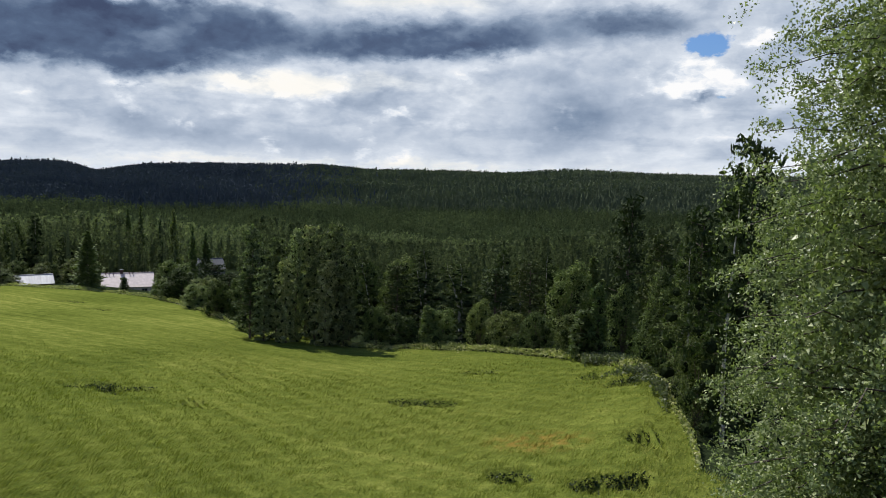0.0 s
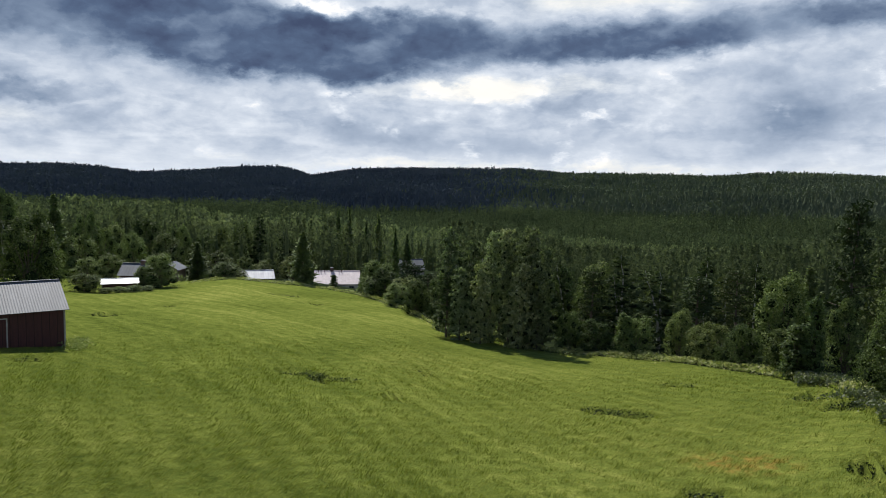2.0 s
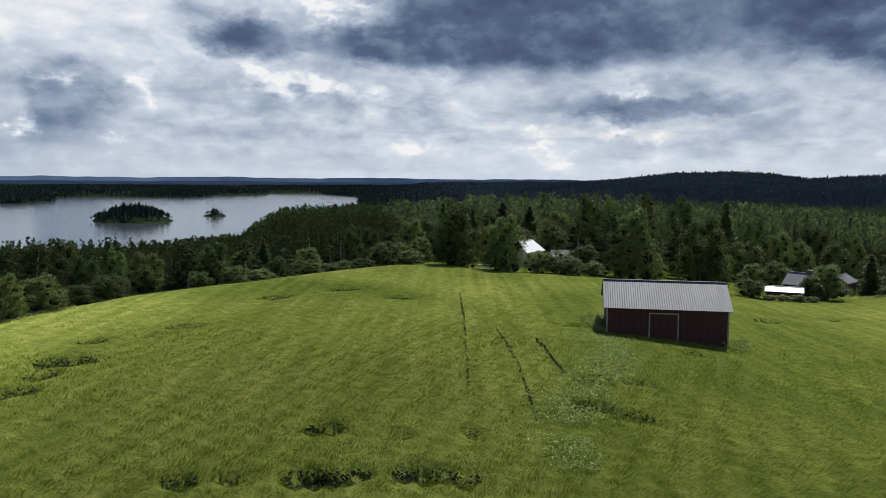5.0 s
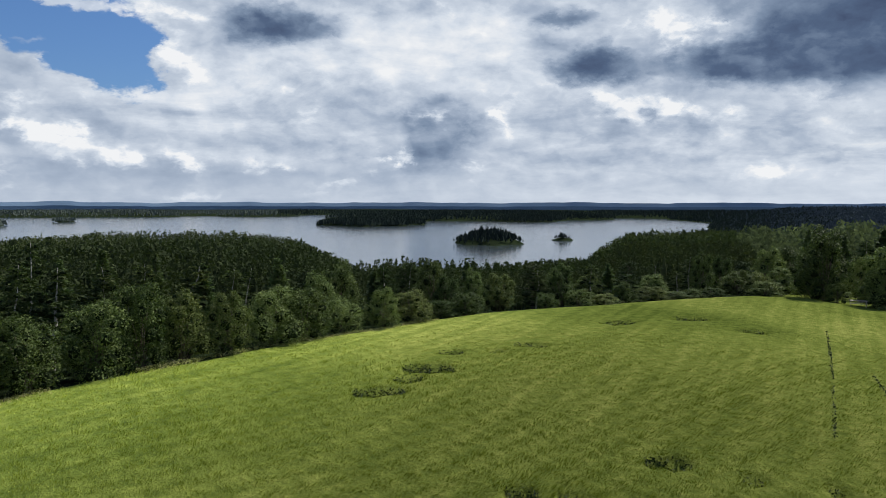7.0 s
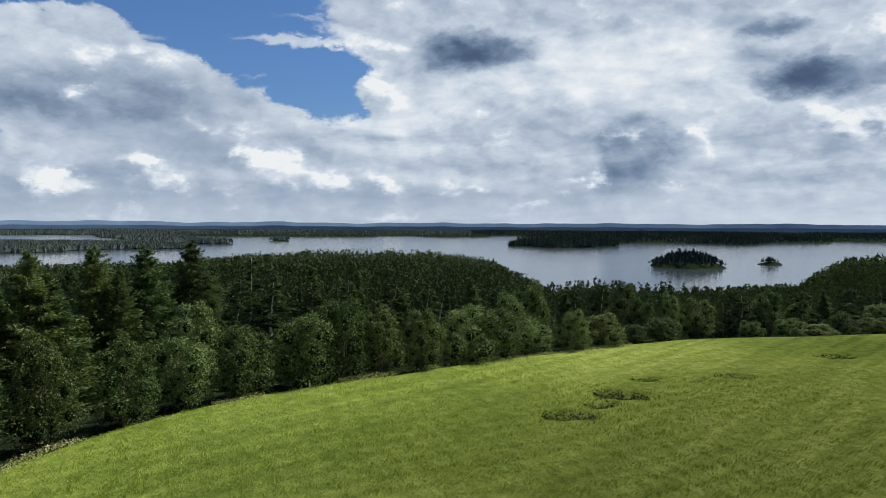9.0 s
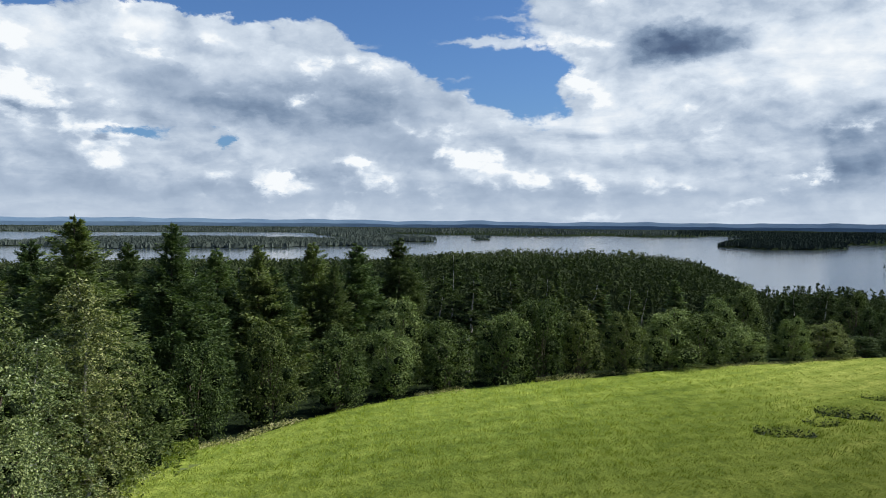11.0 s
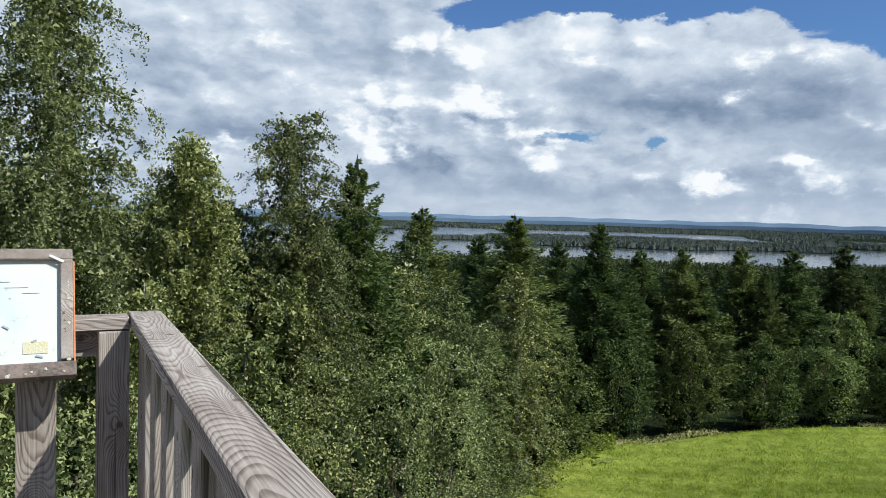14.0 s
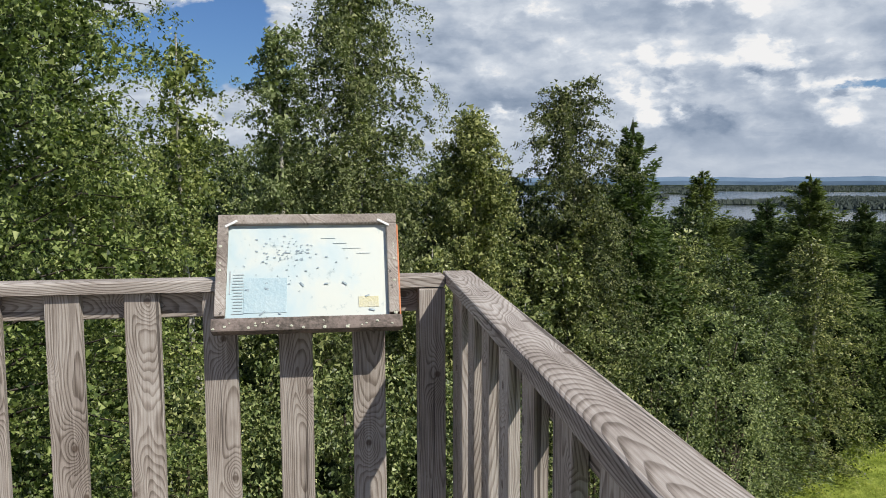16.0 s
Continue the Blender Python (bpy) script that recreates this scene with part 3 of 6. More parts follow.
def build_ground():
    turns = np.concatenate([np.arange(-40, 205, 0.7), np.arange(205, 320, 5)])
    turns = turns[turns < 319.9]
    looped = np.where(turns > 250, turns - 360, turns)
    inner = np.concatenate([np.linspace(0.02, 0.2, 6), np.linspace(0.2, 1, 100)[1:]])
    outer = np.concatenate([np.linspace(0, 1, 14)[1:]])
    rr = rim_r(looped)[:, None]
    r1 = rr * inner[None, :]
    r2 = rr + (200 - rr) * outer[None, :]
    r3 = np.broadcast_to(RINGS, (len(turns), len(RINGS)))
    r = np.concatenate([r1, r2, r3], 1)
    a = np.broadcast_to(looped[:, None], r.shape)
    z = ground(a, r)
    n, k = r.shape
    co = np.stack([-np.sin(np.radians(a)) * r, np.cos(np.radians(a)) * r, z], 2).reshape(-1, 3)
    i = np.arange(n)[:, None]
    j = np.arange(k - 1)[None, :]
    i2 = (i + 1) % n
    quads = np.stack([i * k + j, i * k + j + 1, i2 * k + j + 1, i2 * k + j], 2).reshape(-1, 4)
    onfield = ((j < len(inner) - 1) & (looped[:, None] > -40) & (looped[:, None] < 150))
    onfield = (onfield | ((r[:, 1:] < 165) & (looped[:, None] > 27) & (looped[:, None] < 60))).reshape(-1)
    centre = len(co)
    co = np.vstack([co, [[0, 0, 0]]])
    faces = quads.tolist() + [[centre, q * k, ((q + 1) % n) * k] for q in range(n)]
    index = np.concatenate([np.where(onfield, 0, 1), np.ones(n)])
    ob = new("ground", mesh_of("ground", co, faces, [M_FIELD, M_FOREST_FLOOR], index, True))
    tagged(ob, "rolling ground with a bright green crop field amid dark woods", "ground", kind="structure")


build_ground()


def disc(radius, z, n=128):
    return [(radius * math.cos(2 * math.pi * q / n), radius * math.sin(2 * math.pi * q / n), z) for q in range(n)]


lake = new("water", mesh_of("water", disc(4900, LAKE), [list(range(128))], [M_WATER]))
tagged(lake, "wide pale grey lake with a lightly rippled surface", "lake", kind="structure")


def build_backdrop():
    a = np.arange(40, 215, 0.25)
    top = 0.06 + 0.08 * wave(a * 10, a * 3, 23.0) + 0.05 * wave(a * 10, a, 7.0, 2.0)
    co = []
    for r, e in ((4870, None), (4880, 0.55), (4900, 1.0), (4930, None)):
        z = np.full_like(a, LAKE - 10) if e is None else EYE + r * np.tan(np.radians(-0.55 + (top + 0.55) * (e if e < 1 else 1.0)))
        co.append(np.stack([-np.sin(np.radians(a)) * r, np.cos(np.radians(a)) * r, z], 1))
    n = len(a)
    faces = [[k * n + q, k * n + q + 1, (k + 1) * n + q + 1, (k + 1) * n + q] for k in range(3) for q in range(n - 1)]
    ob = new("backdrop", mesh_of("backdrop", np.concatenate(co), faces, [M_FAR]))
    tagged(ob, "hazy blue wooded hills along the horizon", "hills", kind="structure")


build_backdrop()

# ------------------------------------------------------------------ the far woods
rng = np.random.default_rng(7)


def scatter(r0, r1, spacing, growth, a0=-34.0, a1=196.0):
    """Jittered places (turn, distance), spaced wider with the distance."""
    aa, rr = [], []
    r = r0
    while r < r1:
        s = spacing + r * growth
        n = int(radians(a1 - a0) * r / s)
        aa.append(a0 + (np.arange(n) + rng.uniform(-0.45, 0.45, n) + 0.5) * (a1 - a0) / n)
        rr.append(r + rng.uniform(-0.5, 0.5, n) * s)
        r += s
    return np.concatenate(aa), np.concatenate(rr)


def clear_land(a, r):
    """Where no wood grows: the field, the gardens and lawns beyond it, the meadow in the valley."""
    rim = rim_r(a)
    yards = (a > 10) & (a < 41) & (r < 190)
    yards = yards | ((a > 10.4) & (a < 14.6) & (r < 262))
    lawns = (a > 36) & (a < 62) & (r < 168)
    meadow = (np.abs(a + 0.2) < 2.4) & (r > 600) & (r < 700)
    return (r < rim + 34) | yards | lawns | meadow


# How high the near woods reach: turn, degrees above eye level.
TOPS = [(-40, -2.0), (-20, -3.0), (-8, -4.6), (0, -4.6), (8, -3.0), (20, -2.2), (36, -1.6), (45, -0.8), (56, -1.2), (62, -1.8), (70, -2.0), (73, -4.1)]
TOPS += [(79, -4.5), (83, -4.2), (87, -3.9), (90.5, -4.5), (92, -4.0), (95, -2.5), (99, -2.1), (106, -1.9), (111, -2.2), (118, -2.9), (200, -2.9)]
TOP_A, TOP_E = (np.array(c, float) for c in zip(*TOPS))


def woods(name, a, r, h, w, kind, shards, fine=1.0, mat=None):
    """Many trees in one mesh: a slim core and ragged shards for each, on the crown's outline. kind: 0 spruce, 1 broadleaf."""
    n = len(a)
    z = ground(a, r)
    base = np.stack([-np.sin(np.radians(a)) * r, np.cos(np.radians(a)) * r, z], 1)
    sides = 5 if shards > 30 else 3
    ang = np.arange(sides) * 2 * np.pi / sides
    spin = rng.uniform(0, 6.28, n)
    rings = []
    for hh, ws, wb in ((0.02, 1.0, 0.8), (0.5, 0.6, 0.95)):
        rad = np.where(kind == 0, ws, wb) * w * (0.11 if shards > 12 else 0.62)
        t = spin[:, None] + ang[None, :]
        rings.append(np.stack([base[:, None, 0] + np.cos(t) * rad[:, None], base[:, None, 1] + np.sin(t) * rad[:, None],
                               np.broadcast_to((base[:, 2] + h * hh)[:, None], t.shape)], 2))
    tip = base + np.stack([0 * h, 0 * h, h * np.where(kind == 0, 1.0, 0.93) * (0.80 if shards > 12 else 1.0)], 1)
    core = np.concatenate([rings[0], rings[1], tip[:, None, :]], 1)            # n x 11 x 3
    q = []
    for i in range(sides):
        j = (i + 1) % sides
        if shards <= 12:
            q += [(i, j, 2 * sides)]
            continue
        q += [(i, j, sides + j), (i, sides + j, sides + i), (sides + i, sides + j, 2 * sides)]
    tri = (np.array(q)[None] + (np.arange(n) * (2 * sides + 1))[:, None, None]).reshape(-1, 3)
    co = [core.reshape(-1, 3)]
    fa = [tri]
    off = n * (2 * sides + 1)
    u = rng.uniform(0.1, 1.0, (n, shards)) ** 0.8
    t = rng.uniform(0, 2 * np.pi, (n, shards))
    rad = np.where(kind[:, None] == 0, (1.03 - u) * 0.62, 0.55 * np.sqrt(np.clip(1 - ((u - 0.48) / 0.56) ** 2, 0.02, 1))) * w[:, None]
    rad = rad * rng.uniform(0.75, 1.15, rad.shape)
    c = np.stack([base[:, None, 0] + np.cos(t) * rad, base[:, None, 1] + np.sin(t) * rad, base[:, None, 2] + u * h[:, None]], 2)
    size = fine * (w[:, None] * np.where(kind[:, None] == 0, 0.24, 0.26) * rng.uniform(0.7, 1.4, (n, shards)))[..., None]
    d1 = rng.normal(size=(n, shards, 3))
    d1 /= np.linalg.norm(d1, axis=2, keepdims=True)
    d2 = rng.normal(size=(n, shards, 3))
    d2 /= np.linalg.norm(d2, axis=2, keepdims=True)
    up = np.zeros((n, shards, 3))
    up[..., 2] = np.where(kind[:, None] == 0, -0.25, 0.6) * size[..., 0]
    sh = np.stack([c + d1 * size, c + d2 * size, c - (d1 + d2) * size * 0.55 + up], 2)   # n x s x 3 x 3
    co.append(sh.reshape(-1, 3))
    fa.append((off + np.arange(n * shards * 3)).reshape(-1, 3))
    ob = new(name, mesh_of(name, np.concatenate(co), np.concatenate(fa), [mat or M_WOODS]))
    return ob


def build_woods():
    a1, r1 = scatter(70, 420, 4.4, 0.0025)
    a2, r2 = scatter(420, 4600, 4.0, 0.0036)
    a3, r3 = scatter(1050, 2700, 4.5, 0.0026, 70.0, 150.0)
    a, r = np.concatenate([a1, a2, a3]), np.concatenate([r1, r2, r3])
    z = ground(a, r)
    ok = (z > LAKE + 0.8) & ~clear_land(a, r) & ((r < 600) | (a < 153))
    a, r, z = a[ok], r[ok], z[ok]
    n = len(a)
    x, y = -np.sin(np.radians(a)) * r, np.cos(np.radians(a)) * r
    kind = np.where(wave(x, y, 60.0, 3.0) + rng.normal(0, 0.45, n) > 0.15, 1, 0)
    h = rng.normal(14.0, 2.2, n).clip(7, 20)
    h = np.where(wave(x, y, 150.0, 5.0) > 0.35, h * 0.75, h)
    h = np.where((r > 1500) & (a > 60), h * 0.72, h)
    for ia, ir, ha, hr, _top in ISLANDS[:2]:
        d = np.hypot((a - ia) / ha, (r - ir) / hr)
        h = np.where(d < 1.3, h * np.clip(1.25 - d, 0.25, 1) * (1.0 if ha > 2 else 0.6), h)
    w = np.where(kind == 0, 0.34, 0.46) * h * rng.uniform(0.8, 1.2, n) * (1 + r / 3500)
    cap = EYE + r * np.tan(np.radians(np.interp(a, TOP_A, TOP_E) + rng.normal(0, 0.12, n) - np.where((r < 240) & (a > 62), 0.9, 0.0))) - z
    h = np.where(r < np.interp(a, [56, 62], [330, 1050]), np.minimum(h, np.maximum(cap, 0)), h)
    w = np.minimum(w, 0.50 * h)
    tall = h > 4.0
    a, r, z, h, w, kind, n = a[tall], r[tall], z[tall], h[tall], w[tall], kind[tall], int(tall.sum())
    # keep only what can be seen over the trees before it
    el = np.degrees(np.arctan2(z + h - EYE, r))
    tall = np.degrees(h / r)
    half = np.degrees(w * 0.45 / r)
    line = np.full(2500, -90.0)
    b0 = ((a - half + 40) / 0.1).astype(int)
    b1 = ((a + half + 40) / 0.1).astype(int) + 1
    keep = np.zeros(n, bool)
    for i in np.argsort(r):
        seg = line[b0[i]:b1[i]]
        if el[i] > seg.min() + 0.04:
            keep[i] = True
            np.maximum(seg, el[i] - 0.3 * tall[i], out=seg)
    a, r, h, w, kind = a[keep], r[keep], h[keep], w[keep], kind[keep]
    edge, near = r < 150, (r >= 150) & (r < 240)
    mid = (r >= 240) & (r < 1100)
    far = r >= 1100
    close = mid & (r < 520)
    mid = mid & (r >= 520)
    lakeside = a > 62
    for side, mat, words in ((~lakeside, M_WOODS, "mixed birch and spruce wood"), (lakeside, M_LAKE_WOODS, "mixed wood above the lake, shade in its colour")):
        for name, which, shards, fine, where in (("edge_woods", edge & side, 380, 0.20, "next to the field"), ("near_woods", near & side, 190, 0.28, "just below the field"), ("slope_woods", close & side, 84, 0.38, "on the falling slope"),
                                                 ("valley_woods", mid & side, 30, 0.52, "filling the valley floor")):
            tagged(woods(name, a[which], r[which], h[which], w[which], kind[which], shards, fine, mat), words + ", " + where, "woods", kind="stuff")
    blur = a + rng.normal(0, 2.5, len(a))          # one tone passes gradually into the next
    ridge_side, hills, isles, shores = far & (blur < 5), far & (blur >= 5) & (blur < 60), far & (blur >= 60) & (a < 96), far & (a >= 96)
    tagged(woods("ridge_woods", a[ridge_side], r[ridge_side], h[ridge_side], w[ridge_side] * np.where(r[ridge_side] < 1500, 1.3, 1.8), kind[ridge_side], 6, 0.75, M_RIDGE_WOODS), "green forest on the ridge beyond the valley, sunlight in its colour", "woods", kind="stuff")
    tagged(woods("distant_woods", a[hills], r[hills], h[hills], w[hills] * np.where(r[hills] < 1500, 1.3, 1.8), kind[hills], 6, 0.75, M_FAR_WOODS), "dark forest on the far hills, blue haze in its colour", "woods", kind="stuff")
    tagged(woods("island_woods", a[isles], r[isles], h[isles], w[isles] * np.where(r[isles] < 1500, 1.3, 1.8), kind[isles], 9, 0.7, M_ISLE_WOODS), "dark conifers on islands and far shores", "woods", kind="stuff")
    tagged(woods("shore_woods", a[shores], r[shores], h[shores], w[shores] * np.where(r[shores] < 1500, 1.3, 1.8), kind[shores], 6, 0.7, M_FAR_SHORE), "green forest on far shores and low islands, haze and sunlight in its colour", "woods", kind="stuff")


build_woods()

# ------------------------------------------------------------------ trees as things


def part(name, me, parent, label=""):
    ob = new(name, me)
    ob.parent = parent
    if label:
        ob["label"] = label
    return ob


def tubes(lines):
    """Tapered round limbs along polylines: (points, radii); the first is the trunk."""
    co, fa, which = [], [], []
    for number, (pts, radii) in enumerate(lines):
        sides = 6 if number == 0 else 3
        pts = np.asarray(pts, float)
        k = len(co)
        for i, (p, q) in enumerate(zip(pts, radii)):
            d = pts[min(i + 1, len(pts) - 1)] - pts[max(i - 1, 0)]
            d = d / (np.linalg.norm(d) + 1e-9)
            s = np.cross(d, (0.3, 1.0, 0.2))
            s /= np.linalg.norm(s) + 1e-9
            t = np.cross(d, s)
            for j in range(sides):
                w = 2 * math.pi * j / sides
                co.append(p + (s * math.cos(w) + t * math.sin(w)) * q)
        for i in range(len(pts) - 1):
            for j in range(sides):
                a, b = k + i * sides + j, k + i * sides + (j + 1) % sides
                fa.append((a, b, b + sides, a + sides))
                which.append(min(number, 1))
    return np.array(co), fa, which


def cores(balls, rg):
    """Lumpy dark hearts added in the leaf masses, standing in for inner shade: (centre, radii)."""
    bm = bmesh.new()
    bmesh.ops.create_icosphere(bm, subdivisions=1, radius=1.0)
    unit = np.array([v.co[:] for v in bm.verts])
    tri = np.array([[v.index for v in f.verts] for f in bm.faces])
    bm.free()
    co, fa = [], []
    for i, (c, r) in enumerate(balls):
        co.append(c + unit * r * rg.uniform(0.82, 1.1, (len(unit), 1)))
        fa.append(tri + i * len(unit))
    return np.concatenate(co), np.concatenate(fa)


def leaves(c, size, rg, up=0.3, out=None, slim=0.6, tri=False):
    """One pointed leaf for each centre, of four corners or three."""
    n = len(c)
    nrm = rg.normal(size=(n, 3))
    nrm[:, 2] += up
    if out is not None:
        nrm += out
    nrm /= np.linalg.norm(nrm, axis=1, keepdims=True)
    u = np.cross(nrm, rg.normal(size=(n, 3)))
    u /= np.linalg.norm(u, axis=1, keepdims=True) + 1e-9
    v = np.cross(nrm, u)
    s = (size * rg.uniform(0.65, 1.3, n))[:, None]
    if tri:
        q = np.stack([c - u * s * 0.8 - v * s * slim, c + v * s * slim * 1.2, c + u * s], 1).reshape(-1, 3)
        return q, np.arange(3 * n).reshape(-1, 3)
    q = np.stack([c - u * s, c + v * s * slim, c + u * s, c - v * s * slim], 1).reshape(-1, 3)
    return q, np.arange(4 * n).reshape(-1, 4)


def birch_meshes(h, r, limbs, count, leaf, seed, low=0.12, droop=0.25, lean=0.0, mat=None, bark=None, shape=0.75, tri=False, heart=0.0, twigs=11, inner=0, loose=0.024):
    """A birch: pale trunk, rising limbs, twigs that hang at their ends, small leaves strung thickly along them."""
    rg = np.random.default_rng(seed)
    t = np.linspace(0, 1, 9)
    bend = np.cumsum(rg.normal(0, 0.010 * h, (9, 2)), 0) * t[:, None]
    trunk = np.stack([bend[:, 0] + lean * t * t, bend[:, 1], t * h * 0.985 - 0.3 * (t == 0)], 1)
    r0 = 0.010 * h + 0.02
    lines = [(trunk, r0 * (1 - 0.96 * t) + 0.004)]
    cs, balls, deep = [], [], []
    for i in range(limbs):
        f = low + (0.985 - low) * ((i + rg.uniform()) / limbs)
        p0 = np.array([np.interp(f, t, trunk[:, k]) for k in range(3)])
        az = i * 2.4 + rg.uniform(-0.5, 0.5)
        # crown outline: widest at a third, narrowing to the top
        e = (f - low) / (1 - low)
        length = r * (0.16 + 0.95 * (1 - e) ** shape * min(1.0, 0.6 + 1.6 * e)) * rg.uniform(0.7, 1.15)
        rise = rg.uniform(0.35, 0.8) * (0.5 + 0.6 * e)
        s = np.linspace(0, 1, 6)
        d = np.array([math.cos(az), math.sin(az), 0])
        pts = p0 + d * (s * length)[:, None]
        pts[:, 2] += length * (rise * s - (droop + rise * 0.45) * s ** 2.2)
        pts[1:] += rg.normal(0, 0.03 * length, (5, 3))
        lines.append((pts, 0.16 * r0 * (1.25 - f) * (1 - 0.9 * s) + 0.002))
        m = max(4, int(count / limbs * (0.35 + 1.1 * length / r)))
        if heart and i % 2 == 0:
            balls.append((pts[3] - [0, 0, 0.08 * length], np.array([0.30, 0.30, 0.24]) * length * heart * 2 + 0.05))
        # twigs
        u = np.linspace(0.1, 1.0, twigs) + rg.uniform(-0.05, 0.05, twigs)
        start = np.stack([np.interp(u, s, pts[:, k]) for k in range(3)], 1)
        way = rg.normal(0, 0.75, (twigs, 3)) + d * 0.6
        way[:, 2] += 0.25 - droop
        way /= np.linalg.norm(way, axis=1, keepdims=True)
        size = (0.10 + 0.22 * rg.uniform(0, 1, twigs)) * r * (0.5 + 0.5 * length / r)
        tw = rg.integers(0, twigs, m)
        v = rg.uniform(0, 1, m) ** 0.75
        c = start[tw] + way[tw] * (size[tw] * v)[:, None] + rg.normal(0, 1, (m, 3)) * (loose * r * (0.4 + 0.7 * v))[:, None]
        c[:, 2] -= size[tw] * v ** 2 * (0.25 + 2.2 * droop)
        cs.append(c)
        if inner:
            k = max(2, int(inner / limbs * (0.3 + length / r)))
            v = rg.uniform(0.05, 0.75, k)
            deep.append(np.stack([np.interp(v, s, pts[:, q]) for q in range(3)], 1) + rg.normal(0, 0.05 * r, (k, 3)))
    c = np.concatenate(cs)
    c = c[c[:, 2] > 0.25]
    tv, tf, ti = tubes(lines)
    lv, lf = leaves(c, leaf, rg, 0.3, None, 0.7, tri)
    lf = lf.tolist()
    if deep:
        dv, df = leaves(np.concatenate(deep), leaf * 1.9, rg, 0.2, None, 0.7, True)
        lf += (df + len(lv)).tolist()
        lv = np.concatenate([lv, dv])
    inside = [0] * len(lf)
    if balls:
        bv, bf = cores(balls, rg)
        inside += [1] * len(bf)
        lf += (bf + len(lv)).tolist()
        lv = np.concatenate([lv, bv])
    return mesh_of("trunk", tv, tf, [bark or M_BIRCH_BARK, M_TWIG], ti, True), mesh_of("crown", lv, lf, [mat or M_BIRCH_LEAF, M_CROWN_SHADE], inside)


def bush_meshes(h, r, lobes, count, leaf, seed, mat, stem=0.15, shape=0.9, heart=0.50):
    """A broadleaf tree or bush: rounded lobes of leaves on several stems, shade-coloured hearts in the gaps between
    them.
    """
    rg = np.random.default_rng(seed)
    cs, outs, lines, balls = [], [], [], []
    for i in range(lobes):
        f = (i + 0.5) / lobes
        az = i * 2.4 + rg.uniform(-0.6, 0.6)
        zz = h * (0.07 + 0.79 * f)
        rad = r * math.sqrt(max(0.05, 1 - ((f - 0.32) / 0.78) ** 2)) * shape * rg.uniform(0.35, 0.85)
        ctr = np.array([math.cos(az) * rad, math.sin(az) * rad, zz])
        size = r * rg.uniform(0.34, 0.52) * (1.1 - 0.45 * f)
        m = int(count / lobes)
        d = rg.normal(size=(m, 3))
        d[:, 2] += 0.35
        d /= np.linalg.norm(d, axis=1, keepdims=True)
        lump = 1 + 0.22 * np.sin(d[:, 0] * 7 + i) * np.sin(d[:, 1] * 6 + 2 * i) + 0.12 * np.sin(d[:, 2] * 11 + i)
        q = ctr + d * (size * lump * rg.uniform(0.8, 1.05, m))[:, None] * np.array([1, 1, 1.2])
        cs.append(q)
        outs.append(d * 1.3)
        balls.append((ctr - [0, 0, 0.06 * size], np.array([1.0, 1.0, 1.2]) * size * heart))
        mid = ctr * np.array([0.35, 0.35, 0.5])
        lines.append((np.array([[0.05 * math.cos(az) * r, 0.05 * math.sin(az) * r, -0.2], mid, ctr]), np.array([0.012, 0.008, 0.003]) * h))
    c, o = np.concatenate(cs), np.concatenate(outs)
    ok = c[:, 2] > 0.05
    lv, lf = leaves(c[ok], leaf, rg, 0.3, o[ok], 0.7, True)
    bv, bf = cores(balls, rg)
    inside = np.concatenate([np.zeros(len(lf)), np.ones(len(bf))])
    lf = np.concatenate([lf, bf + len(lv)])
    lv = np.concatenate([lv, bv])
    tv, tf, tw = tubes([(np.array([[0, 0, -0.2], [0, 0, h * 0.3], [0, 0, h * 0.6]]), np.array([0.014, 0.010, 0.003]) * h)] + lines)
    return mesh_of("trunk", tv, tf, [M_BARK], None, True), mesh_of("crown", lv, lf, [mat, M_CROWN_SHADE], inside)


